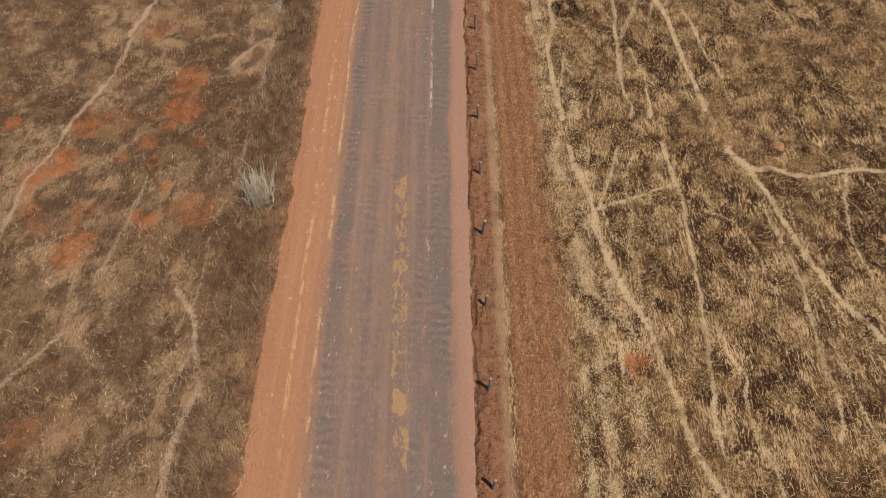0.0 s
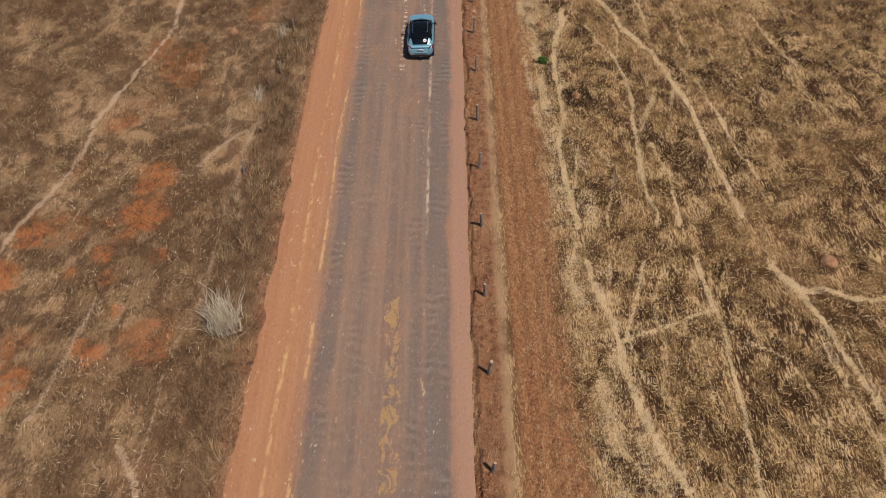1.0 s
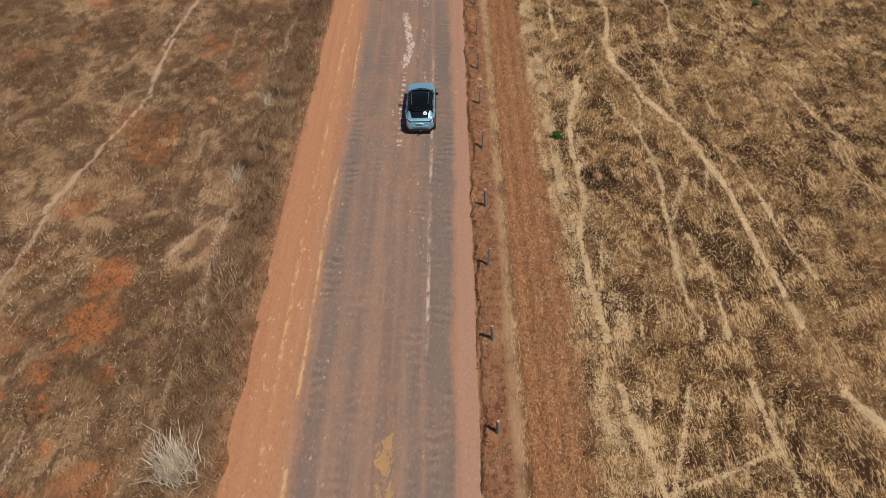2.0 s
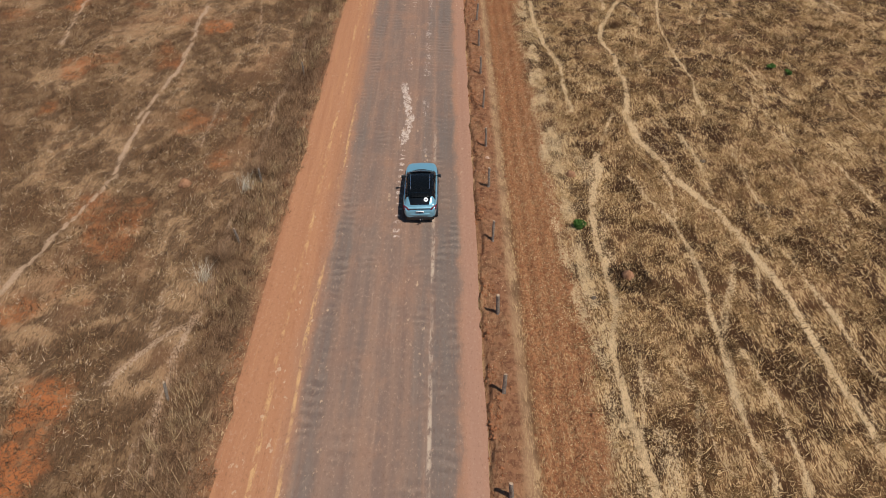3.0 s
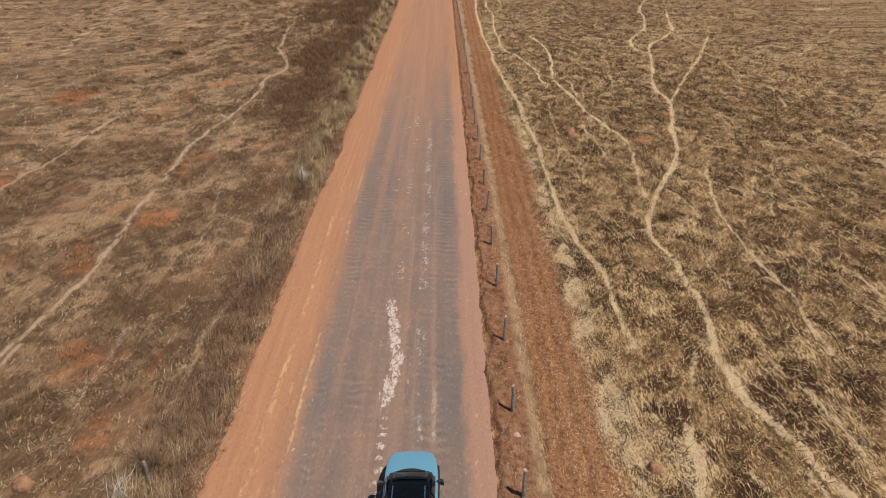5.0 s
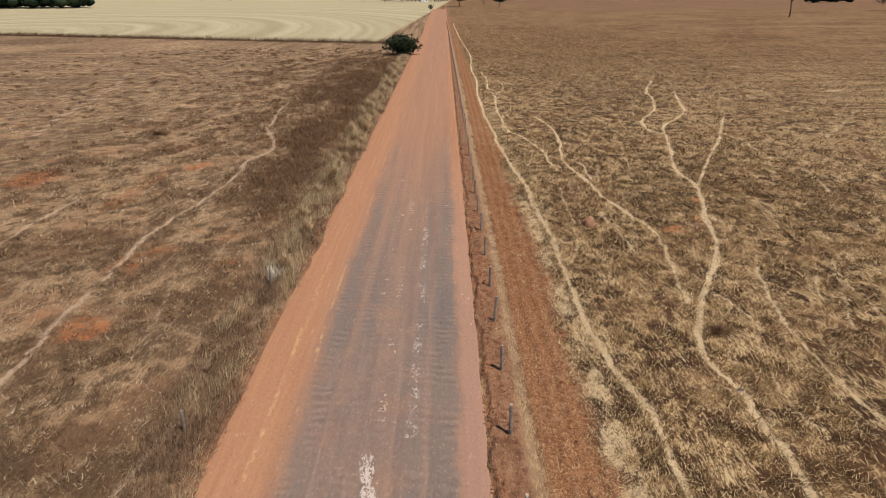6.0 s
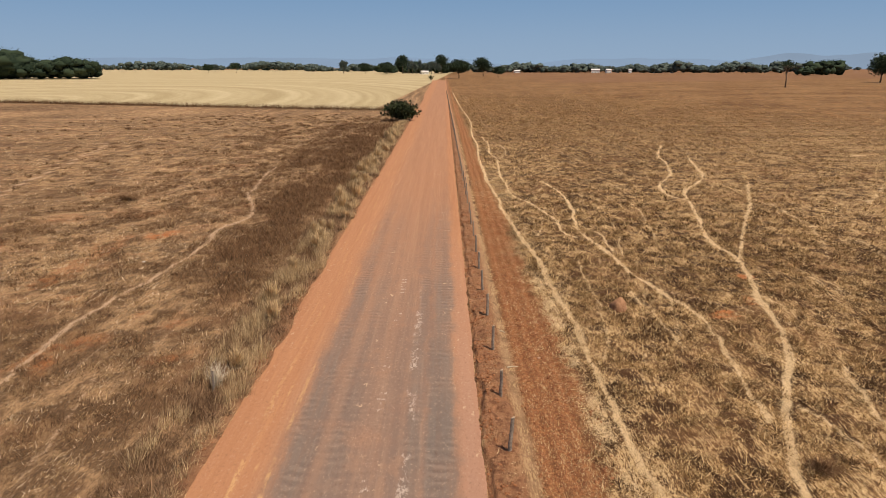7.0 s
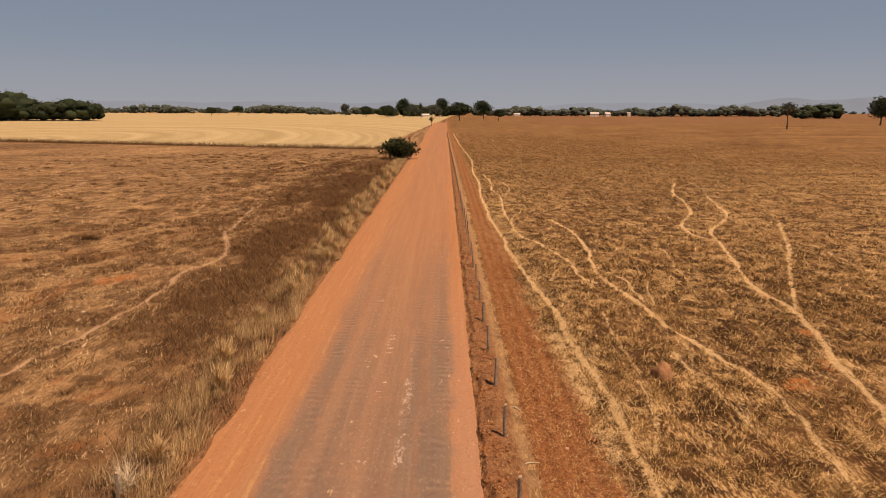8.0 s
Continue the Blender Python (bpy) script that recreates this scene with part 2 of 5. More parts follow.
    bars = s.mul(s.mul(line, s.step(rip, 0.55, 0.25)), s.math("MAXIMUM", s.mul(sparse, 0.95), s.mul(s.step(y, 41.0, 43.0), s.step(y, 53.0, 50.0))))
    bars = s.step(s.mul(bars, s.add(s.mul(crust, 2.0), 0.0)), 0.86, 1.12)
    drift = s.math("ABSOLUTE", s.add(s.add(x, s.mul(s.math("ABSOLUTE", s.add(y, -54.2)), 0.13)), -1.32))
    heavy = s.mul(s.step(drift, 0.65, 0.08), s.mul(s.step(y, 49.8, 52.0), s.step(y, 60.2, 58.4)))
    heavy = s.step(s.add(s.mul(heavy, 0.42), crust), 0.83, 0.90)
    side_line = s.mul(s.mul(s.step(s.math("ABSOLUTE", s.add(x, -2.25)), 0.3, 0.08), s.mul(s.step(y, 49.0, 52.0), s.step(y, 90.0, 80.0))), s.step(s.add(crust, s.mul(sparse, 0.12)), 0.60, 0.70))
    white = s.math("MAXIMUM", s.math("MAXIMUM", bars, heavy), s.mul(side_line, 0.7))
    col = s.mix(s.mul(s.mul(white, 0.8), s.step(grit, 0.40, 0.52)), col, (0.66, 0.53, 0.44))
    line3 = s.mul(s.mul(s.step(s.math("ABSOLUTE", s.add(s.add(x, s.mul(ragged, 0.15)), -2.9)), 0.13, 0.03), s.mul(s.step(y, 26.0, 31.0), s.step(y, 54.0, 50.0))), s.step(s.noise(0.3, 3, co=s.stretch(0.1, 1)), 0.42, 0.54))
    col = s.mix(s.mul(s.mul(line3, s.step(crust, 0.42, 0.56)), 0.75), col, (0.56, 0.43, 0.32))
    # ochre patches
    ochre = s.mul(s.step(s.math("ABSOLUTE", s.add(s.add(x, s.mul(y, 0.035)), -2.15)), 0.95, 0.2), s.mul(s.step(y, 6.0, 9.0), s.step(y, 27.0, 24.0)))
    ochre = s.mul(s.step(s.add(s.mul(ochre, 0.36), s.mul(s.noise(1.6, 6, 0.75, co=s.stretch(1.2, 0.7), warp=0.8), 0.95)), 0.835, 0.865), s.step(y, 40.0, 30.0))
    col = s.mix(s.mul(ochre, 0.85), col, s.mix(fine, (0.37, 0.205, 0.085), (0.47, 0.29, 0.135)))
    # flecks and streaks of coarse sand
    flecks = s.mul(s.step(s.noise(3.0, 4, 0.65, co=s.stretch(1, 0.55)), 0.63, 0.68), s.step(s.noise(0.3, 2, co=s.stretch(1.6, 0.06)), 0.48, 0.58))
    col = s.mix(s.mul(flecks, 0.75), col, (0.56, 0.385, 0.25))
    sand = s.math("MAXIMUM", s.math("MAXIMUM", streak(-3.55, 0.14, 0.06), streak(-2.45, 0.12, 0.05)), streak(-3.0, 0.10, -0.03))
    col = s.mix(s.mul(s.mul(sand, 0.8), s.add(0.3, s.mul(s.step(y, 80.0, 60.0), 0.7))), col, (0.62, 0.37, 0.17))
    col = s.mix(s.mul(s.step(blot, 0.5, 0.7), 0.12), col, (0.41, 0.175, 0.09))
    col = s.mix(s.mul(s.step(grit, 0.55, 0.68), 0.35), col, (0.52, 0.35, 0.24))
    col = s.mix(s.mul(s.step(grit, 0.45, 0.33), 0.35), col, (0.14, 0.078, 0.050))
    s.bump(s.add(s.mul(rip, s.mul(ripple, -0.6)), s.add(s.mul(thin, 0.5), s.add(s.mul(grit, 0.3), s.mul(fine, 0.2)))), 0.7, 0.05)
    return s.done(col, Specular_IOR_Level=0.2, Roughness=s.add(0.92, s.mul(grey, -0.22)))


def plant_material(name, dark, light, gloss=0.9, through_leaf=0.25, own=0.35, bleached=None):
    """Dry or green blades: each varies a little, and each tuft as a whole."""
    s = Shader(name, gloss)
    col = s.mix(s.step(s.add(s.mul(s.attr("tuft"), 1.0 - own), s.mul(s.island(), own)), 0.08, 0.92), dark, light)
    if bleached:
        col = s.mix(s.mul(s.step(s.island(), 0.79, 0.84), 0.8), col, bleached)
    s.b.inputs["Specular IOR Level"].default_value = 0.15
    # thin leaves let some of the light through
    thin = s.t.nodes.new("ShaderNodeBsdfTranslucent")
    both = s.t.nodes.new("ShaderNodeMixShader")
    both.inputs[0].default_value = through_leaf
    s.put(thin.inputs["Color"], col)
    s.t.links.new(s.b.outputs[0], both.inputs[1])
    s.t.links.new(thin.outputs[0], both.inputs[2])
    s.t.links.new(both.outputs[0], s.t.nodes["Material Output"].inputs["Surface"])
    return s.done(col)


def solid_material(name, a, b, scale, rough, bump=0.5, depth=0.02):
    s = Shader(name, rough)
    n = s.noise(scale, 5, 0.6)
    s.bump(s.noise(scale * 3, 4), bump, depth)
    return s.done(s.mix(s.step(n, 0.3, 0.7), a, b), Specular_IOR_Level=0.2)


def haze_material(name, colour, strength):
    """A ridge seen through kilometres of dusty air, the haze put into its emission."""
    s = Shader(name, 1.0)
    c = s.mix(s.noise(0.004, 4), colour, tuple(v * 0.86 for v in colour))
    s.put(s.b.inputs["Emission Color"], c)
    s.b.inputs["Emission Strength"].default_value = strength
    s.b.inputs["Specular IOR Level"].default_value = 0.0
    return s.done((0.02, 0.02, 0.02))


GROUND, ROAD = ground_material(), road_material()
STRAW = plant_material("straw_grass", (0.058, 0.026, 0.011), (0.44, 0.264, 0.118), bleached=(0.90, 0.65, 0.355))
LITTER = plant_material("grey_litter", (0.078, 0.041, 0.021), (0.64, 0.425, 0.228), bleached=(0.84, 0.64, 0.45))
WEED = plant_material("brown_weed", (0.082, 0.043, 0.025), (0.46, 0.285, 0.168))
DARKWEED = plant_material("dark_weed", (0.074, 0.039, 0.020), (0.31, 0.175, 0.091))
CHAR = plant_material("charred_grass", (0.022, 0.014, 0.010), (0.085, 0.048, 0.03))
PALE = plant_material("pale_grass", (0.34, 0.218, 0.11), (0.80, 0.595, 0.35))
TWIG = plant_material("bleached_twig", (0.56, 0.46, 0.33), (0.90, 0.79, 0.62), own=1.0)
LEAF = plant_material("green_leaf", (0.05, 0.12, 0.025), (0.14, 0.26, 0.06), gloss=0.6, own=1.0)
DULL_LEAF = plant_material("dull_leaf", (0.018, 0.026, 0.012), (0.062, 0.074, 0.032), gloss=0.7, own=1.0)
WOOD_LEAF = plant_material("woodland_leaf", (0.026, 0.043, 0.027), (0.058, 0.082, 0.048), gloss=1.0, own=1.0)
# distance haze is mixed into this leaf colour, so it is paler and bluer
HAZY_LEAF = plant_material("hazed_leaf", (0.074, 0.100, 0.090), (0.125, 0.155, 0.132), gloss=1.0, own=1.0)
BARK = solid_material("bark", (0.10, 0.07, 0.05), (0.2, 0.15, 0.11), 5, 0.9)
POST = solid_material("weathered_post", (0.16, 0.125, 0.10), (0.36, 0.29, 0.23), 9, 0.9)
POST_TOP = solid_material("sawn_end", (0.38, 0.26, 0.17), (0.55, 0.40, 0.28), 20, 0.9)
MOUND = solid_material("termite_earth", (0.26, 0.125, 0.066), (0.42, 0.225, 0.125), 4, 0.95, 0.8, 0.06)
CLOD = solid_material("red_clod", (0.25, 0.095, 0.042), (0.40, 0.175, 0.085), 3, 0.95, 0.6, 0.03)
STONE = solid_material("pale_stone", (0.42, 0.25, 0.17), (0.55, 0.37, 0.27), 6, 0.9)


# ---------------------------------------------------------------- building helpers
def mesh_of(name, verts, faces, mats=(), smooth=False):
    me = bpy.data.meshes.new(name)
    me.from_pydata([tuple(v) for v in verts], [], faces)
    for m in mats:
        me.materials.append(m)
    if smooth:
        me.polygons.foreach_set("use_smooth", [True] * len(me.polygons))
    me.update()
    return me


def part(name, bm, material, parent=None, label="", smooth=True):
    """Links a bmesh (or a ready mesh) as one mesh object, under a thing or a part."""
    if isinstance(bm, bmesh.types.BMesh):
        me = bpy.data.meshes.new(name)
        bm.normal_update()
        bm.to_mesh(me)
        bm.free()
        if smooth:
            me.polygons.foreach_set("use_smooth", [True] * len(me.polygons))
    else:
        me = bm
    if material and not me.materials:
        me.materials.append(material)
    ob = new(name, me)
    if parent:
        ob.parent = parent
    return tagged(ob, label)


def big_mesh(name, verts, tris, mat, sizes=3):
    """A mesh straight from numpy arrays: verts (n, 3), faces (m, sizes)."""
    me = bpy.data.meshes.new(name)
    n, m = len(verts), len(tris)
    me.vertices.add(n)
    me.vertices.foreach_set("co", np.ascontiguousarray(verts, dtype=np.float32).ravel())
    me.loops.add(m * sizes)
    me.loops.foreach_set("vertex_index", np.ascontiguousarray(tris, dtype=np.int32).ravel())
    me.polygons.add(m)
    me.polygons.foreach_set("loop_start", np.arange(0, m * sizes, sizes, dtype=np.int32))
    me.materials.append(mat)
    me.update(calc_edges=True)
    return me


def vnoise(x, y, seed=0):
    """Smooth noise of 0 to 1 on a unit lattice, for arrays."""
    xi, yi = np.floor(x).astype(np.int64), np.floor(y).astype(np.int64)
    fx, fy = x - xi, y - yi
    fx, fy = fx * fx * (3 - 2 * fx), fy * fy * (3 - 2 * fy)

    def h(a, b):
        v = (a * 374761393 + b * 668265263 + seed * 1442695041) & 0xFFFFFFFF
        v = ((v ^ (v >> 13)) * 1274126177) & 0xFFFFFFFF
        return ((v ^ (v >> 16)) & 0xFFFF) / 65535.0

    top = h(xi, yi) * (1 - fx) + h(xi + 1, yi) * fx
    low = h(xi, yi + 1) * (1 - fx) + h(xi + 1, yi + 1) * fx
    return top * (1 - fy) + low * fy


def fbm(x, y, seed=0, octaves=3):
    return sum(vnoise(x * 2**k, y * 2**k, seed + 7 * k) / 2 ** (k + 1) for k in range(octaves)) / (1 - 0.5**octaves)


def smooth(v, lo, hi):
    t = np.clip((v - lo) / (hi - lo), 0, 1)
    return t * t * (3 - 2 * t)


def slope_height(x, y):
    """The lie of the land: it rises gently to the right, less so further on."""
    side = np.interp(y, [10.3, 46.35, 82.4, 133.9, 267.8], [0.0279, 0.0271, 0.0162, 0.0082, 0.0022])
    return side * (np.clip(x, -60, 60) - 2.8)


# ---------------------------------------------------------------- trodden trails (x, y), each with its width and strength
TRAILS = []


def trail(width, strength, *points):
    """Takes a trail, its corners rounded off twice."""
    p = np.array(points, float)
    for _ in range(2):
        q, r = p[:-1] * 0.75 + p[1:] * 0.25, p[:-1] * 0.25 + p[1:] * 0.75
        p = np.concatenate([p[:1], np.stack([q, r], 1).reshape(-1, 2), p[-1:]])
    TRAILS.append((width, min(1.0, 0.28 + 0.75 * strength) if width < 0.8 and (p[0, 0] > 0 or strength > 0.58) else strength + 0.06, p))


trail(0.40, 1.00, (20.1, 26.7), (20.2, 26.4), (21.0, 24.7), (21.6, 22.6), (22.0, 20.5), (22.3, 18.6), (22.9, 17.1), (23.7, 15.5), (24.5, 14.2), (25.6, 12.4))
trail(0.40, 0.90, (21.1, 24.9), (22.7, 24.8), (23.4, 24.3), (24.7, 24.3), (26.4, 24.7), (28.4, 24.5))
trail(0.38, 0.90, (11.0, 26.8), (11.2, 25.5), (11.8, 23.0), (11.9, 21.1), (12.2, 18.9), (12.8, 16.9), (13.6, 14.7), (14.0, 12.9), (14.2, 11.3), (14.4, 9.8), (14.8, 8.3), (15.2, 7.1), (15.5, 5.6))
trail(0.28, 0.55, (13.9, 26.8), (12.9, 24.2), (12.2, 22.2))
trail(0.32, 0.75, (16.4, 26.9), (16.4, 26.3), (16.6, 24.5), (16.7, 22.5), (16.6, 19.9), (16.5, 17.5), (16.2, 14.6), (15.9, 12.1), (15.7, 10.2), (15.8, 9.0))
trail(0.25, 0.50, (16.5, 23.9), (15.5, 23.5), (13.8, 22.8), (11.9, 22.2))
trail(0.28, 0.45, (12.1, 26.8), (11.9, 25.5))
trail(0.95, 0.60, (10.3, 16.9), (10.4, 13.8), (10.2, 11.1), (10.0, 9.0), (9.9, 7.1), (9.8, 5.7))
trail(0.35, 0.50, (11.8, 15.6), (11.9, 15.0), (12.0, 13.0), (12.1, 11.8))
trail(0.30, 0.60, (16.8, 14.6), (17.2, 13.2), (17.6, 12.6), (17.2, 11.3), (17.3, 9.7), (17.8, 8.3), (17.8, 7.4), (17.9, 6.1))
trail(0.25, 0.50, (17.6, 22.1), (19.0, 21.3), (19.8, 19.8), (19.9, 18.1))
trail(0.25, 0.45, (21.2, 22.8), (21.1, 20.5), (21.5, 19.4), (21.4, 17.7), (22.1, 16.4), (22.4, 14.9))
trail(0.30, 0.55, (29.0, 26.9), (29.2, 26.6), (30.3, 25.1))
trail(0.30, 0.60, (26.4, 24.7), (25.3, 22.3), (25.1, 20.5), (25.0, 18.3), (25.3, 16.4), (25.5, 14.5))
trail(0.30, 0.50, (21.5, 17.1), (21.3, 14.3), (21.3, 12.6), (21.4, 11.0), (20.8, 9.5))
trail(0.28, 0.50, (22.0, 14.3), (22.2, 12.6), (22.3, 10.7), (22.5, 9.0), (22.8, 7.8))
trail(0.28, 0.55, (22.8, 16.1), (23.5, 14.3), (24.0, 12.8), (24.5, 11.5))
trail(0.90, 0.40, (10.5, 23.8), (10.8, 21.1), (10.8, 18.2), (10.8, 16.3))
trail(0.40, 0.60, (-17.9, 37.8), (-17.9, 35.2), (-18.7, 32.2), (-19.5, 29.7), (-19.8, 27.4), (-20.6, 25.4), (-20.5, 22.5), (-20.7, 21.3), (-21.0, 19.1))
trail(0.35, 0.50, (-13.4, 25.2), (-13.7, 22.7), (-13.9, 20.1), (-14.2, 18.6))
trail(0.50, 0.60, (-10.1, 17.5), (-8.9, 16.2), (-8.4, 14.9), (-8.0, 13.4), (-7.5, 12.3), (-8.0, 11.2), (-8.2, 9.9), (-8.3, 8.2), (-8.2, 7.2), (-8.2, 5.7))
trail(0.40, 0.45, (-9.0, 20.7), (-8.7, 18.5), (-8.8, 16.5))
trail(0.45, 0.50, (-15.1, 15.0), (-16.0, 13.8), (-17.1, 12.4), (-17.9, 11.6))
trail(0.40, 0.45, (-14.0, 14.4), (-12.5, 12.9), (-11.1, 11.5))
trail(0.40, 0.35, (-10.5, 10.2), (-9.7, 8.0), (-9.1, 6.2))
trail(0.40, 1.00, (15.9, 49.0), (16.0, 48.7), (16.6, 46.8), (17.7, 44.8), (18.1, 43.0), (18.5, 40.9), (19.0, 39.0), (19.1, 37.0), (19.1, 35.1), (19.3, 33.5), (19.4, 31.7), (19.6, 30.8), (19.6, 29.7))
trail(0.95, 0.60, (9.3, 48.7), (9.3, 48.1), (9.2, 44.6), (9.3, 42.0), (9.5, 39.6), (9.6, 37.5), (9.8, 35.9), (10.3, 35.0))
trail(0.42, 0.95, (12.4, 48.9), (12.1, 48.0), (11.5, 46.0), (11.0, 43.6), (11.0, 41.7), (11.3, 40.0), (11.2, 38.2), (10.8, 36.5), (10.5, 35.6), (10.6, 34.4), (10.6, 32.8), (10.7, 31.4), (10.8, 30.0), (10.9, 29.1))
trail(0.32, 0.65, (13.8, 47.9), (14.2, 45.9), (15.2, 44.0), (15.5, 42.6), (15.6, 40.6), (15.4, 38.8), (15.3, 37.1), (15.2, 35.8), (15.0, 34.4), (15.0, 32.8), (14.9, 31.3), (15.1, 30.2), (15.1, 29.1))
trail(0.25, 0.45, (15.9, 47.9), (15.7, 45.8), (15.3, 43.7))
trail(0.25, 0.40, (18.1, 48.9), (18.0, 46.2))
trail(0.25, 0.40, (17.3, 40.6), (16.2, 37.7), (15.5, 36.4))
trail(0.28, 0.45, (20.3, 48.9), (20.1, 48.2), (20.1, 46.2), (20.1, 43.8))
trail(0.30, 0.60, (25.4, 48.8), (25.8, 47.5), (26.0, 45.5), (26.3, 44.3), (26.8, 42.5))
trail(0.30, 0.55, (20.1, 41.3), (20.2, 39.7), (20.5, 38.6), (20.5, 36.9), (20.7, 35.4), (21.0, 33.7), (21.3, 32.4))
trail(0.40, 0.60, (15.9, 35.5), (16.2, 33.8), (16.6, 32.7), (16.3, 31.3), (16.3, 30.1), (16.2, 29.1))
trail(0.22, 0.35, (18.5, 35.1), (17.2, 33.5))
trail(0.28, 0.40, (12.5, 36.2), (13.1, 34.7), (13.3, 33.6))
trail(0.30, 0.45, (13.4, 32.8), (12.8, 30.9), (12.4, 29.1))
trail(0.25, 0.40, (11.6, 35.0), (11.2, 32.8), (10.9, 31.4))
trail(0.25, 0.35, (22.0, 41.6), (22.4, 40.0))
trail(0.25, 0.35, (23.8, 43.2), (23.9, 40.8))
trail(0.80, 0.35, (10.1, 34.7), (10.0, 32.8), (9.7, 30.9))
trail(0.35, 0.90, (-16.1, 56.0), (-16.2, 53.2), (-16.0, 50.1), (-15.8, 48.5), (-16.3, 45.9), (-17.0, 44.1), (-17.2, 41.9), (-17.8, 39.8), (-18.2, 37.8))
trail(0.30, 0.45, (-11.6, 55.9), (-11.5, 54.3), (-11.5, 51.8))
trail(0.45, 0.50, (-7.7, 54.8), (-7.6, 51.6), (-7.8, 49.3), (-7.9, 46.1), (-7.8, 43.8), (-7.6, 42.1), (-7.6, 40.5), (-7.6, 39.0), (-7.9, 37.6), (-8.7, 37.0), (-9.4, 36.0), (-10.1, 35.1), (-10.5, 34.3))
trail(0.50, 0.55, (-8.0, 37.9), (-8.0, 35.4), (-8.0, 33.4), (-7.9, 31.9), (-7.3, 30.9), (-7.5, 29.8))
trail(0.40, 0.40, (-9.9, 39.8), (-9.5, 38.0), (-9.5, 36.7))
trail(0.42, 1.00, (22.6, 84.0), (21.3, 78.6), (19.1, 74.4), (17.1, 70.8), (15.6, 67.1), (15.3, 64.6), (15.8, 63.1), (15.8, 59.7), (15.4, 56.3), (14.9, 53.8), (15.1, 51.6), (15.6, 49.8), (16.0, 48.5))
trail(0.30, 0.80, (17.8, 84.0), (18.2, 81.5), (17.4, 76.2), (16.5, 70.8))
trail(0.38, 0.85, (10.8, 84.0), (10.8, 81.9), (10.7, 75.4), (10.7, 70.6), (10.7, 66.5), (11.1, 63.7), (11.8, 61.2), (11.5, 58.1), (11.6, 54.9))
trail(0.90, 0.65, (9.2, 64.9), (9.4, 61.3), (9.7, 58.1), (9.3, 54.9), (9.4, 53.1), (9.4, 50.6), (9.3, 48.7))
trail(0.25, 0.50, (14.1, 54.3), (12.9, 51.2))
trail(0.42, 0.85, (12.5, 50.1), (12.1, 48.6))
trail(0.32, 0.60, (22.2, 75.4), (20.8, 70.1), (20.1, 66.9), (20.2, 62.9), (20.4, 60.2), (20.3, 58.3), (19.9, 56.1), (19.8, 54.1))
trail(0.25, 0.50, (18.3, 72.2), (18.9, 70.2), (19.0, 67.8))
trail(0.25, 0.40, (17.7, 63.8), (17.3, 60.9), (17.7, 59.6))
trail(0.25, 0.50, (15.6, 83.7), (15.6, 81.6), (15.6, 77.6))
trail(0.25, 0.40, (12.6, 83.7), (12.3, 79.0), (11.3, 76.5))
trail(0.28, 0.50, (17.7, 52.1), (18.0, 50.3), (18.1, 48.8))
trail(0.50, 0.50, (34.5, 83.8), (34.2, 80.7), (35.0, 76.0), (35.2, 71.9), (35.4, 68.9))
trail(0.28, 0.45, (20.2, 49.8), (20.2, 48.8))
trail(1.50, 0.45, (29.4, 83.9), (33.1, 82.2), (34.7, 77.9))
trail(0.36, 0.90, (-16.1, 101.7), (-15.9, 95.2), (-16.4, 89.6), (-17.1, 84.7), (-17.5, 81.8), (-17.0, 77.3), (-16.8, 72.3), (-16.7, 69.5), (-16.2, 66.0), (-15.9, 63.0), (-16.0, 61.0), (-16.3, 58.0), (-16.5, 55.4), (-16.6, 55.1))
trail(0.45, 0.50, (-42.1, 101.7), (-42.0, 100.8), (-41.0, 92.6), (-40.2, 85.8))
trail(0.40, 0.35, (-34.7, 97.2), (-36.6, 96.2), (-38.1, 92.5), (-37.0, 85.7))
trail(0.40, 0.60, (-26.8, 91.0), (-27.2, 86.8), (-27.2, 82.3), (-27.1, 79.0), (-28.0, 75.5), (-27.9, 72.9), (-26.6, 66.5))
trail(0.30, 0.45, (-12.6, 75.4), (-11.6, 70.2), (-11.2, 66.6))
trail(0.55, 0.50, (-7.4, 67.3), (-7.3, 64.9), (-7.2, 61.3), (-7.6, 57.7), (-7.9, 55.6), (-7.9, 55.3))
trail(0.35, 0.40, (-11.7, 57.3), (-11.6, 55.1))
trail(0.42, 0.90, (8.3, 409.5), (8.6, 337.9), (9.7, 252.2), (10.7, 212.2), (9.2, 185.0), (9.8, 165.1), (8.9, 146.8), (9.1, 135.6), (8.9, 124.5), (9.6, 115.6), (9.3, 111.1), (9.8, 104.7), (10.1, 99.4), (10.5, 94.8), (10.7, 91.6), (10.5, 86.9), (10.8, 83.2))
trail(0.36, 0.90, (11.1, 179.4), (11.9, 165.0), (10.8, 153.4), (12.0, 146.7), (11.0, 135.5), (11.0, 124.4), (11.0, 117.2), (12.6, 113.9), (13.2, 109.6), (14.1, 105.7), (13.6, 101.2), (14.6, 99.7))
trail(0.30, 0.70, (12.0, 166.7), (14.0, 164.9), (14.0, 153.2), (12.0, 146.7))
trail(0.40, 0.75, (15.8, 126.2), (16.7, 118.6), (16.6, 112.2), (15.2, 103.3), (15.5, 99.1), (16.2, 94.5), (16.4, 89.9), (17.1, 86.6), (17.8, 83.7), (17.8, 83.4))
trail(0.30, 0.60, (15.5, 104.4), (16.9, 101.1), (16.5, 95.4))
trail(0.28, 0.50, (13.0, 108.3), (12.4, 103.5), (11.4, 100.3))
trail(0.28, 0.50, (13.3, 93.0), (13.0, 88.7), (12.9, 83.4))
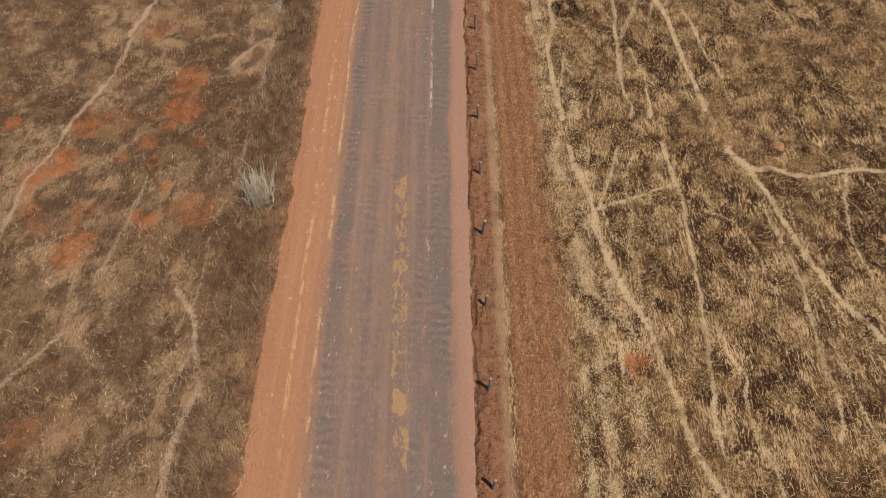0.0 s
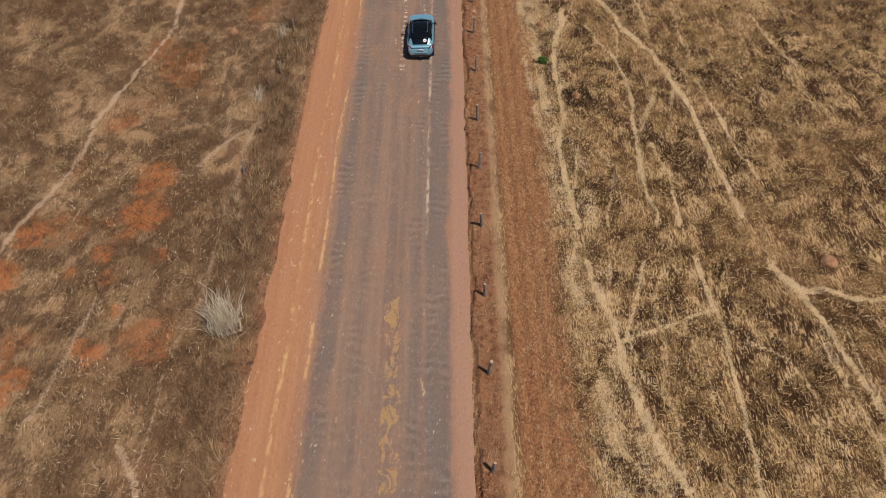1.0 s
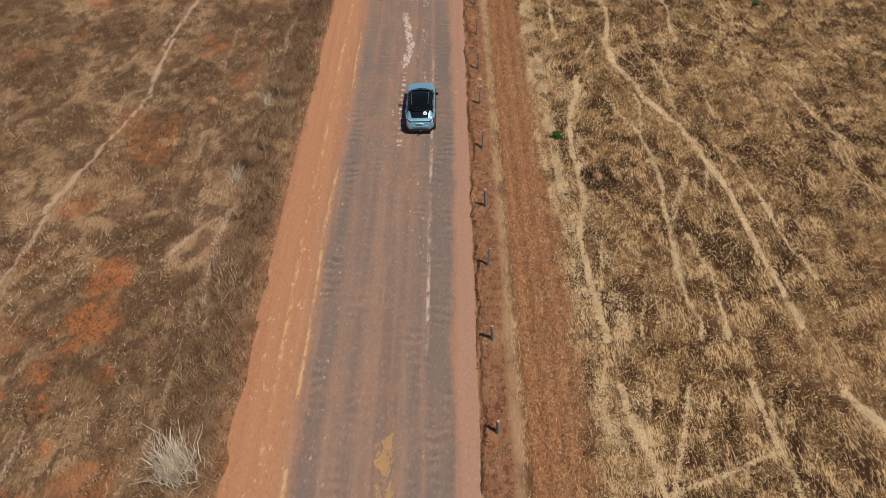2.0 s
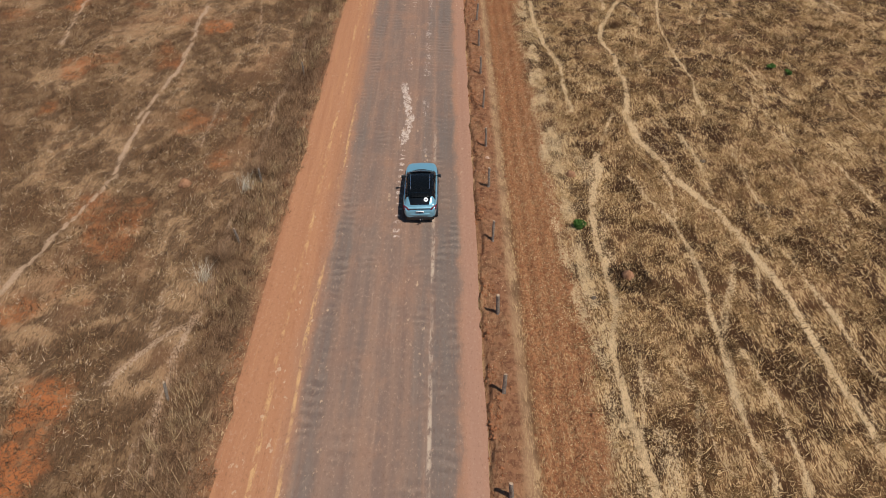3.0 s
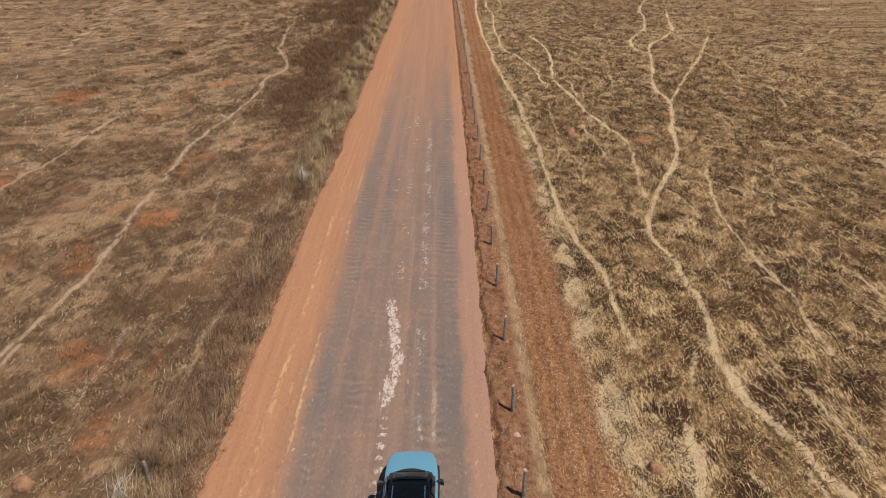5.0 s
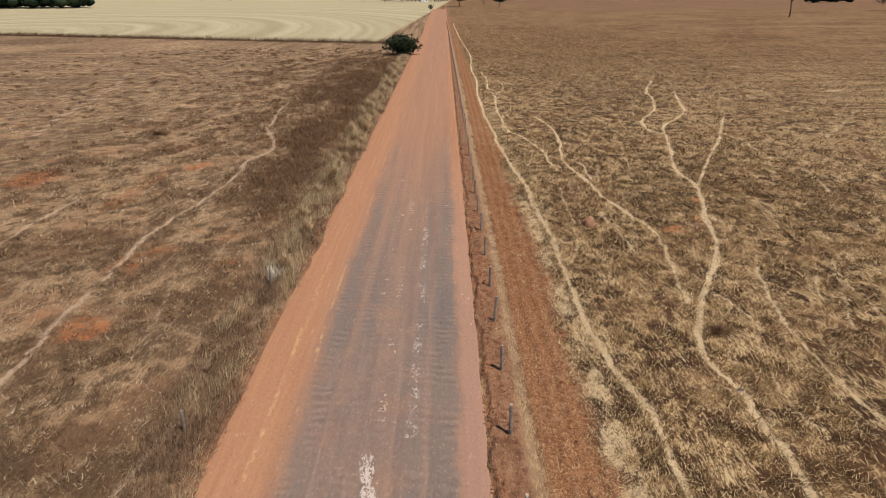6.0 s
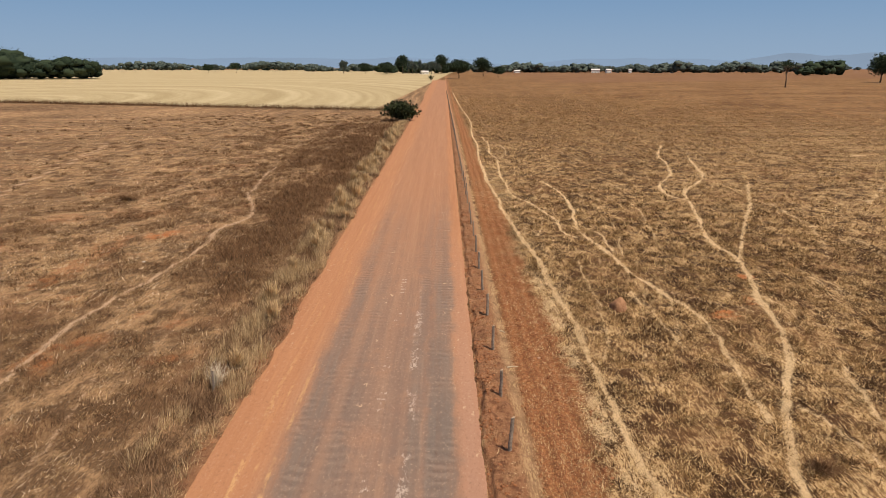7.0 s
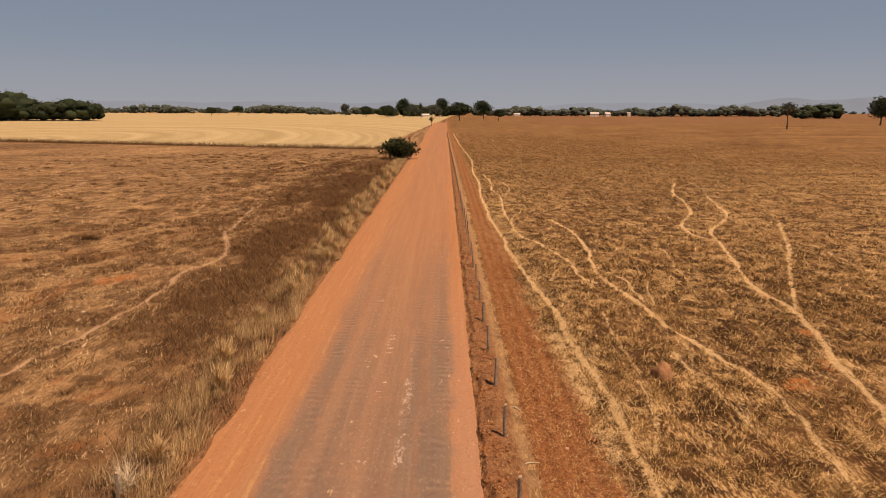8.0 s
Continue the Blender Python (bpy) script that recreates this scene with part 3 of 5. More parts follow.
trail(0.32, 0.55, (15.4, 86.7), (15.2, 83.3))
trail(0.42, 1.00, (42.3, 163.5), (36.8, 148.7), (36.2, 142.5), (33.6, 132.0), (30.1, 125.5), (28.4, 121.6), (27.9, 116.3), (29.2, 114.6), (28.3, 110.2), (26.9, 105.1), (25.5, 100.6), (24.8, 96.8), (25.1, 95.0), (25.0, 92.5), (23.7, 88.2), (22.6, 84.6), (22.4, 83.4))
trail(0.42, 1.00, (40.4, 144.1), (38.5, 136.8), (37.3, 130.4), (34.0, 124.4), (31.3, 120.7), (29.9, 117.9), (29.2, 114.6))
trail(0.36, 0.85, (40.3, 125.0), (36.9, 117.5), (35.0, 112.8), (31.6, 106.1), (29.7, 102.6), (27.7, 98.5), (25.3, 93.3))
trail(0.36, 0.60, (35.9, 114.3), (36.7, 111.2), (36.0, 107.1), (35.8, 102.3))
trail(0.36, 0.55, (44.8, 163.4), (43.6, 155.4), (40.4, 144.1))
trail(0.30, 0.40, (23.0, 113.4), (22.7, 109.1), (22.0, 105.3), (21.2, 100.9), (20.6, 97.0))
trail(0.30, 0.45, (35.5, 102.3), (32.8, 95.5), (31.3, 92.5))
trail(0.30, 0.45, (36.8, 98.1), (35.8, 93.6), (34.9, 90.5))
trail(0.40, 0.50, (60.0, 129.3), (56.4, 124.1), (52.0, 118.5), (45.4, 110.7))
trail(0.50, 0.50, (72.5, 158.5), (67.3, 147.6), (62.6, 138.5), (61.8, 133.3), (62.5, 130.7))
trail(0.40, 0.40, (50.4, 127.9), (50.6, 131.2), (46.5, 126.8))
trail(0.50, 0.40, (66.2, 264.0), (60.8, 238.7), (56.5, 218.7))
trail(0.50, 0.40, (81.9, 250.8), (74.5, 218.7), (73.9, 210.1))
trail(0.50, 0.40, (71.0, 195.1), (63.9, 176.9), (60.4, 167.0))
trail(0.30, 0.40, (23.3, 125.8), (24.1, 121.8), (23.5, 116.5))
trail(1.50, 0.70, (30.6, 249.1), (23.1, 244.6), (15.6, 233.9))
trail(0.70, 0.65, (-70.5, 196.7), (-65.4, 182.8), (-57.5, 164.2), (-53.5, 146.7), (-50.9, 135.8), (-49.0, 127.1), (-47.4, 121.6), (-46.0, 118.2), (-45.4, 113.8))
trail(0.40, 0.90, (-20.3, 139.5), (-20.1, 132.1), (-18.7, 123.9), (-18.8, 120.3), (-17.5, 116.9), (-15.8, 112.4), (-14.9, 108.3), (-15.7, 105.9), (-16.4, 103.7), (-16.3, 101.2))
trail(0.40, 0.40, (-30.3, 112.2), (-31.2, 109.1), (-34.1, 105.0), (-35.3, 102.5), (-36.3, 101.1))
trail(0.40, 0.40, (-33.5, 130.5), (-31.6, 120.9), (-31.4, 116.0))
trail(0.40, 0.45, (-8.8, 121.6), (-8.1, 110.6), (-7.3, 104.4))
# thin pale litter where the tilled strip ends
trail(1.5, 0.52, (9.9, 90.0), (9.9, 62.5), (10.0, 58.5), (10.1, 52.0), (9.9, 45.0), (10.2, 39.0), (10.3, 33.0), (10.3, 26.0), (10.7, 20.0), (11.0, 12.0), (10.8, 4.0))
trail(1.7, 0.42, (11.6, 50.0), (11.4, 40.0), (11.8, 30.0), (11.4, 24.0), (11.9, 19.0), (12.7, 14.0), (12.4, 8.0), (12.6, 3.0))

# the faint web of cattle tracks between the tussocks
wander = random.Random(77)
for k in range(190):
    x, y = (wander.uniform(12.5, 36), wander.uniform(5, 90)) if k < 90 else (wander.uniform(12, 85), wander.uniform(70, 190))
    lean, pts = wander.uniform(-0.45, 0.35), []
    for _ in range(wander.randint(3, 6)):
        pts.append((max(x, 10.5), y))
        step = wander.uniform(1.0, 2.0)
        x, y = x + step * lean, y + step
        lean = 0.7 * lean + wander.uniform(-0.5, 0.45)
    trail(wander.uniform(0.16, 0.26), wander.uniform(0.15, 0.45), *pts)
for k in range(26):
    x, y = wander.uniform(-34, -9), wander.uniform(0, 120)
    lean, pts = wander.uniform(-0.3, 0.6), []
    for _ in range(wander.randint(3, 6)):
        pts.append((min(x, -8.2), y))
        step = wander.uniform(1.6, 3.2)
        x, y = x + step * lean, y + step
        lean = 0.75 * lean + wander.uniform(-0.3, 0.4)
    trail(wander.uniform(0.2, 0.4), wander.uniform(0.2, 0.4), *pts)

RED_SPOTS = [(-19.0, 26.2, 1.2), (-18.5, 29.2, 0.9), (-20.1, 24.9, 0.9), (-14.1, 27.7, 0.5), (-13.4, 26.2, 0.4), (-15.4, 26.6, 0.4), (-12.3, 24.3, 0.4), (-12.5, 21.8, 0.5), (-16.3, 19.9, 0.9), (-15.7, 20.5, 0.7), (-13.4, 22.3, 0.3), (-12.4, 30.3, 0.9), (-11.1, 27.6, 0.4), (-23.2, 29.6, 0.6), (-28.5, 73.9, 1.0), (-28.4, 75.0, 0.7), (-14.7, 68.7, 1.1), (-20.4, 102.0, 1.0), (-14.8, 68.9, 1.1), (-20.5, 101.8, 1.2), (-13.0, 33.0, 1.2), (-12.8, 30.8, 1.4), (19.5, 82.0, 0.7), (22.0, 84.1, 0.6), (23.8, 88.8, 0.5), (-35.0, 98.0, 2.0), (12.7, 12.9, 0.6)]


def trail_mask(x, y):
    out = np.zeros_like(x)
    wx = x + 0.22 * (vnoise(x * 0.9, y * 0.9, 31) - 0.5)
    for width, strength, pts in TRAILS:
        lo, hi = pts.min(0) - 3 * width - 1, pts.max(0) + 3 * width + 1
        idx = np.nonzero((x > lo[0]) & (x < hi[0]) & (y > lo[1]) & (y < hi[1]))[0]
        if not len(idx):
            continue
        px, py = wx[idx], y[idx]
        best = np.full(len(idx), 1e9)
        for a, b in zip(pts[:-1], pts[1:]):
            d = b - a
            near = np.nonzero((py > min(a[1], b[1]) - 2) & (py < max(a[1], b[1]) + 2))[0]
            qx, qy = px[near], py[near]
            t = np.clip(((qx - a[0]) * d[0] + (qy - a[1]) * d[1]) / (d @ d), 0, 1)
            best[near] = np.minimum(best[near], np.hypot(qx - a[0] - t * d[0], qy - a[1] - t * d[1]))
        w = width * (0.38 + 0.40 * vnoise(px * 0.35, py * 0.35, 5))
        soft = 1.0 if width > 0.8 else 0.0
        fade = strength * (1 - smooth(best, w * (0.35 - 0.3 * soft), w * (0.85 + 0.35 * soft)))
        fringe = 0.28 * strength * (1 - soft) * (1 - smooth(best, w * 0.7, w * 2.5))
        out[idx] = np.maximum(np.maximum(out[idx], fringe), fade * (1 - soft * 0.5 * smooth(fbm(px * 1.1, py * 0.8, 15), 0.6, 0.42)))
    return out


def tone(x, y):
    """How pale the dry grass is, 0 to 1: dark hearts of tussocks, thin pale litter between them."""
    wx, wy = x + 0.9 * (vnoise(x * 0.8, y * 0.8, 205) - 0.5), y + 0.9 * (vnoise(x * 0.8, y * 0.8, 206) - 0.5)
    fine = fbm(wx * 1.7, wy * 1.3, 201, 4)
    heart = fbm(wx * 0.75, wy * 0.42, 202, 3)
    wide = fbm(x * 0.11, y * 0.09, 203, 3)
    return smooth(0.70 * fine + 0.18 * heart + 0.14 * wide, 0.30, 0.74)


def verge_edge(y):
    return 5.25 + 0.22 * (vnoise(y * 0.45, y * 0, 3) - 0.5) + 0.30 * (vnoise(y * 1.7, y * 0, 8) - 0.5) + 0.1 * (vnoise(y * 5, y * 0, 2) - 0.5)


def left_edge(y):
    return -5.05 - 0.0045 * np.clip(y - 90, 0, 900) + 0.5 * (vnoise(y * 0.22, y * 0, 13) - 0.5) + 0.35 * (vnoise(y * 1.1, y * 0, 18) - 0.5)


def tilled_mask(x, y):
    e = 9.45 + 0.9 * (fbm(y * 0.12, y * 0, 21) - 0.5) - 0.006 * np.clip(y - 90, 0, 300) + 0.7 * (vnoise(x * 1.3, y * 1.3, 22) - 0.5)
    return smooth(x, 6.75, 7.15) * (1 - smooth(x, e - 0.5, e + 0.5))


DARK_SPOTS = [(-11.6, 14.2, 2.4), (-17.5, 9.5, 3.2), (-9.6, 20.5, 1.4), (-10.2, 27.5, 1.6), (-12.0, 35.5, 2.2), (-9.4, 32.5, 1.5), (-13.5, 42.0, 1.8), (-21.0, 31.0, 2.0), (-20.0, 45.5, 2.6), (-24.5, 52.0, 3.2), (-13.0, 51.0, 2.2), (-22.5, 38.5, 2.4), (-28.5, 45.0, 3.0), (-20.5, 58.0, 2.6), (-12.5, 59.0, 1.8)]


def roadside_dark(x, y):
    """The belt of dark dead weeds that widens along the road."""
    rim = -9.6 - 0.115 * np.clip(y - 72, -20, 100) + 5.0 * (fbm(x * 0.12, y * 0.06, 46) - 0.5)
    near_road = 1.25 * smooth(x, rim - 3.0, rim + 2.2) * smooth(y, 76, 100) * smooth(y, 240, 205)
    return np.clip(near_road * (0.15 + 1.3 * smooth(fbm(x * 0.35, y * 0.14, 47), 0.28, 0.62)), 0, 1) * (x < -5)


def dark_mask(x, y):
    """Where dark dry weeds stand in the poorer pasture."""
    patches = smooth(fbm(x * 0.20 + 3, y * 0.14, 41), 0.53 - 0.06 * smooth(y, 85, 60), 0.60)
    mid = smooth(fbm(x * 0.55, y * 0.40, 43), 0.55, 0.62) * 0.8
    for sx, sy, r in DARK_SPOTS:
        patches = np.maximum(patches, 1.4 * (1 - smooth(np.hypot(x - sx, y - sy) * (0.75 + 0.5 * vnoise(x * 0.8, y * 0.8, 49)), r * 0.6, r * 1.1)))
    return np.maximum(roadside_dark(x, y), np.clip(np.maximum(patches * 0.58, mid * 0.7), 0, 1) * (x < -5))


def ground_height(x, y):
    z = slope_height(x, y)
    near = smooth(y, 420, 150) * smooth(np.abs(x), 120, 45)
    hump = fbm(x * 0.55, y * 0.4, 61) - 0.5
    z = z + near * np.where(np.abs(x) > 5, 0.22, 0.0) * hump * smooth(np.abs(x), 5.5, 10)
    z = z + near * 0.24 * (fbm(x * 1.9, y * 1.9, 62, 2) - 0.5) * smooth(np.abs(x), 6.0, 10)
    till = tilled_mask(x, y)
    z = z + till * near * (0.12 * (fbm(x * 3.5, y * 3.0, 66, 2) - 0.5) + 0.035 * np.sin(x * 9.0) - 0.02)
    # a low bank between the road and the fence, then a wheel rut
    ve = verge_edge(y)
    bank = smooth(x, ve - 0.04, ve + 0.07) * (1 - smooth(x, 6.2, 6.9))
    z = z + bank * near * (0.20 + 0.34 * (fbm(x * 2.6, y * 1.5, 64, 4) - 0.5))
    z = z - near * 0.05 * np.exp(-(((x - 6.65) / 0.22) ** 2))
    # spoil along the other edge
    z = z + near * 0.10 * np.exp(-(((x + 5.7) / 0.5) ** 2)) * (0.4 + 1.2 * vnoise(x * 1.5, y * 1.5, 70))
    # cut away under the road
    under = smooth(x, -4.75, -4.55) * (1 - smooth(x, 4.75, 4.95)) * smooth(y, 900, 600)
    return z - 0.30 * under


def spaced(stops):
    """Grid lines: (from, to, step) stretches one after another."""
    out = [np.arange(a, b, st) for a, b, st in stops]
    return np.concatenate(out + [[stops[-1][1]]])


def sheet(name, gx, gy, height, mat, masks):
    gx, gy = np.meshgrid(gx, gy)
    nx = gx.shape[1]
    x, y = gx.ravel(), gy.ravel()
    verts = np.stack([x, y, height(x, y)], 1)
    i = (np.arange(gx.shape[0] - 1)[:, None] * nx + np.arange(nx - 1)[None]).ravel()
    me = big_mesh(name, verts, np.stack([i, i + 1, i + nx + 1, i + nx], 1), mat, 4)
    me.polygons.foreach_set("use_smooth", [True] * len(me.polygons))
    for key, fn in masks.items():
        at = me.attributes.new(key, "FLOAT", "POINT")
        at.data.foreach_set("value", fn(x, y).astype(np.float32))
    return new(name, me)


def red_mask(x, y):
    out = 0.6 * smooth(fbm(x * 0.30 + 9, y * 0.22, 81), 0.66, 0.76) * (x < -9) * smooth(y, 160, 60)
    wob = 0.4 + 1.2 * fbm(x * 0.9, y * 0.9, 83)
    for sx, sy, r in RED_SPOTS:
        out = np.maximum(out, 1 - smooth(np.hypot(x - sx, (y - sy) * 0.8), r * wob * 0.7, r * wob * 1.25))
    return out


# ---------------------------------------------------------------- ground and road
far_x = 60 * 1.13 ** np.arange(1, 36)
xs = np.concatenate([-far_x[::-1], spaced([(-60, -30, 1.0), (-30, -10, 0.22), (-10, -5.5, 0.15), (-5.5, 5, 0.5), (5, 5.7, 0.06), (5.7, 10, 0.11), (10, 30, 0.14), (30, 42, 0.3), (42, 60, 0.7)]), far_x])
far_y = 230 * 1.07 ** np.arange(1, 43)
ys = np.concatenate([-far_x[:34][::-1] - 40, spaced([(-40, 0, 2.0), (0, 90, 0.15), (90, 140, 0.3), (140, 230, 0.8)]), far_y])
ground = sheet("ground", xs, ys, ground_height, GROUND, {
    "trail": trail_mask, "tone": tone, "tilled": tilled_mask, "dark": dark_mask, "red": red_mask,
    "side": lambda x, y: smooth(x, -1, 1),
    "rut": lambda x, y: np.exp(-(((x - np.interp(y, [-10, 14, 40, 75, 92, 150, 260, 420], [6.62, 6.55, 6.65, 6.78, 6.6, 6.3, 5.9, 5.2])) / (0.2 + 0.12 * vnoise(x * 0, y * 0.5, 17))) ** 4)),
    "verge": lambda x, y: np.maximum(smooth(x, 4.9, 5.3) * (1 - smooth(x, 6.3, 6.8)) * (0.75 + 0.25 * vnoise(x * 2, y, 5)), smooth(x, -5.9 + 0.5 * (vnoise(x, y * 0.9, 7) - 0.5), -5.2) * (x < 0) * 0.8)})
tagged(ground, "dry pasture ground with cattle trails and red earth", "ground", kind="structure")


def road_height(x, y):
    near = smooth(y, 420, 120)
    crown = 0.10 * (1 - (x / 5.2) ** 2)
    rut = -0.025 * (np.exp(-(((x - 3.3) / 0.6) ** 2)) + np.exp(-(((x - 1.0) / 0.5) ** 2)) + np.exp(-(((x + 1.6) / 0.6) ** 2)))
    ripple = 0.012 * np.sin(y * 13 + 3 * fbm(x, y * 0.3, 91)) * (np.exp(-(((x - 3.6) / 0.6) ** 2)) + 0.6 * np.exp(-(((x + 1.8) / 0.5) ** 2))) * smooth(fbm(x * 0.1, y * 0.12, 92), 0.42, 0.6)
    lip = 0.05 * (fbm(x * 2, y * 0.6, 93) - 0.5) * smooth(np.abs(x), 3.6, 5.0)
    return slope_height(x, y) * 1.0 + 0.035 + near * (crown + rut + ripple + lip) - 0.12 * smooth(np.abs(x), 4.9, 5.4) * near


rows_y = np.concatenate([spaced([(-40, 0, 1.0), (0, 95, 0.1), (95, 140, 0.3), (140, 230, 1.0)]), 230 * 1.05 ** np.arange(1, 24)])
ax, ay = np.meshgrid(np.linspace(0, 1, 56), rows_y)
rx = (left_edge(ay) * (1 - ax) + verge_edge(ay) * ax).ravel()
ry = ay.ravel()
i = (np.arange(len(rows_y) - 1)[:, None] * 56 + np.arange(55)[None]).ravel()
road_mesh = big_mesh("road", np.stack([rx, ry, road_height(rx, ry)], 1), np.stack([i, i + 1, i + 57, i + 56], 1), ROAD, 4)
road_mesh.polygons.foreach_set("use_smooth", [True] * len(road_mesh.polygons))
tagged(new("road", road_mesh), "unpaved red clay road with grey wheel tracks", "road", kind="structure")


# ---------------------------------------------------------------- grass and weeds, as one object a kind
rng = np.random.default_rng(5)


def blades(name, base, height, width, lean, mat, label, category, grow=1.0, shade=None):
    """One thin leaf a base point; lean in radians from upright; shade: how pale each leaf's tuft is."""
    n = len(base)
    width = width * (1 + np.clip(base[:, 1] - 70, 0, 150) / 75 * grow)
    a = rng.uniform(0, 2 * np.pi, n)
    way = np.stack([np.cos(a), np.sin(a), np.zeros(n)], 1)
    across = np.stack([-np.sin(a + 0.6), np.cos(a + 0.6), np.zeros(n)], 1) * (width / 2)[:, None]
    up = np.array([0, 0, 1.0])
    tip = base + height[:, None] * (np.sin(lean)[:, None] * way + np.cos(lean)[:, None] * up)
    verts = np.stack([base - across, base + across, tip], 1).reshape(-1, 3)
    ob = new(name, big_mesh(name, verts, np.arange(3 * n).reshape(-1, 3), mat))
    shade = rng.uniform(0, 1, n) if shade is None else shade
    ob.data.attributes.new("tuft", "FLOAT", "POINT").data.foreach_set("value", np.repeat(shade, 3).astype(np.float32))
    return tagged(ob, label, category, kind="stuff")


def shades(x, y, per, tonal=0.6):
    """A tuft's paleness, the same for all its leaves: partly the ground's tone, partly chance."""
    return np.repeat(np.clip(tonal * tone(x, y) + (1 - tonal) * rng.uniform(0, 1, len(x)), 0, 1), per)


def scatter(count, x0, x1, y0, y1, keep):
    x, y = rng.uniform(x0, x1, count), rng.uniform(y0, y1, count)
    ok = rng.uniform(0, 1, count) < keep(x, y)
    return x[ok], y[ok]


def tufts(x, y, per, spread):
    """Blade bases round tuft centres, on the ground."""
    x = np.repeat(x, per) + rng.normal(0, spread, len(x) * per)
    y = np.repeat(y, per) + rng.normal(0, spread, len(y) * per)
    return np.stack([x, y, ground_height(x, y) - 0.01], 1)


def keep_right(x, y):
    clump = smooth(fbm(x * 1.3, y * 1.0, 101), 0.40, 0.6)
    return (1 - trail_mask(x, y)) ** 2 * (0.12 + 0.88 * clump) * (1 - 0.9 * tilled_mask(x, y)) * (1 - 0.8 * red_mask(x, y)) * smooth(x, 8.4, 10.2)


def keep_left(x, y):
    clump = smooth(fbm(x * 0.9, y * 0.7, 105), 0.40, 0.62)
    return (1 - trail_mask(x, y)) ** 3 * (0.12 + 0.7 * clump) * (1 - 0.9 * red_mask(x, y)) * (1 - 0.85 * roadside_dark(x, y))


x, y = scatter(90000, 8.4, 40, 1, 125, lambda x, y: keep_right(x, y) * smooth(y, 128, 82) * smooth(x, 40, 34) * smooth(y, 1, 6))
b = tufts(x, y, 17, 0.12)
n = len(b)
blades("pasture_grass", b, rng.uniform(0.12, 0.38, n), rng.uniform(0.018, 0.050, n), np.pi / 2 - np.abs(rng.normal(0.10, 0.50, n)), STRAW, "straw-coloured dry pasture grass in tussocks", "grass", 0.6, shades(x, y, 17, 0.55) * (1 - 0.15 * smooth(b[:, 1], 60, 90)))
x, y = scatter(170000, 8.4, 130, 62, 400, lambda x, y: keep_right(x, y) * smooth(y, 440, 150) * smooth(x, 145, 45) * np.maximum(smooth(y, 75, 115), smooth(x, 31, 38)))
b = tufts(x, y, 6, 0.2)
n = len(b)
blades("pasture_grass", b, rng.uniform(0.18, 0.48, n), rng.uniform(0.05, 0.13, n), np.pi / 2 - np.abs(rng.normal(0.15, 0.45, n)), STRAW, "straw-coloured dry pasture grass further off", "grass", 0.3, 0.24 + 0.44 * shades(x, y, 6, 0.5))
x, y = scatter(60000, -40, -6.5, 1, 105, lambda x, y: keep_left(x, y) * smooth(x, -40, -34) * smooth(y, 1, 6))
b = tufts(x, y, 9, 0.13)
n = len(b)
blades("pasture_litter", b, rng.uniform(0.10, 0.32, n), rng.uniform(0.018, 0.050, n), np.pi / 2 - np.abs(rng.normal(0.08, 0.5, n)), LITTER, "short grey-brown dry grass and litter", "grass", 0.6, shades(x, y, 9, 0.25))
x, y = scatter(110000, -110, -8, 85, 262, lambda x, y: keep_left(x, y) * smooth(y, 330, 110) * smooth(x, -110, -30))
b = tufts(x, y, 5, 0.22)
n = len(b)
blades("pasture_litter", b, rng.uniform(0.2, 0.45, n), rng.uniform(0.04, 0.10, n), np.pi / 2 - np.abs(rng.normal(0.12, 0.42, n)), LITTER, "short grey-brown dry grass further off", "grass", 0.3, 0.25 + 0.75 * shades(x, y, 5, 0.45))
# flattened straw along the trails
x, y = scatter(150000, 9.2, 32, 3, 110, lambda x, y: (trail_mask(x, y) > 0.5) * smooth(y, 115, 60))
b = tufts(x, y, 3, 0.06)
n = len(b)
blades("trodden_straw", b, rng.uniform(0.10, 0.26, n), rng.uniform(0.016, 0.040, n), rng.uniform(1.15, 1.5, n), PALE, "flattened pale straw along the cattle trails", "straw")
# dark dry weeds in patches
x, y = scatter(110000, -36, -6.2, 4, 230, lambda x, y: dark_mask(x, y) * (1 - trail_mask(x, y)) ** 3 * smooth(y, 260, 60))
b = tufts(x, y, 9, 0.2)
n = len(b)
tall = 1 + 0.7 * smooth(b[:, 1], 70, 100) * smooth(b[:, 0], -18, -11)
blades("dark_weeds", b, tall * rng.uniform(0.2, 0.50, n), rng.uniform(0.010, 0.030, n), rng.uniform(0.4, 1.4, n), DARKWEED, "dark brown dead weeds in patches", "weeds")
# single dark tufts all over it
x, y = scatter(1300, -95, -9.5, 6, 240, lambda x, y: smooth(x, -110, -20) * (1 - trail_mask(x, y)))
size = rng.uniform(0.15, 0.5, len(x))
b = tufts(x, y, 46, 1.0)
k = np.repeat(np.arange(len(x)), 46)
b[:, 0], b[:, 1] = x[k] + (b[:, 0] - x[k]) * size[k], y[k] + (b[:, 1] - y[k]) * size[k]
b[:, 2] = ground_height(b[:, 0], b[:, 1])
n = len(b)
blades("dark_tufts", b, rng.uniform(0.25, 0.6, n) * (0.5 + size[k]), rng.uniform(0.015, 0.045, n), rng.uniform(0.1, 1.0, n), DARKWEED, "dark brown dead tufts scattered in poor pasture", "weeds")
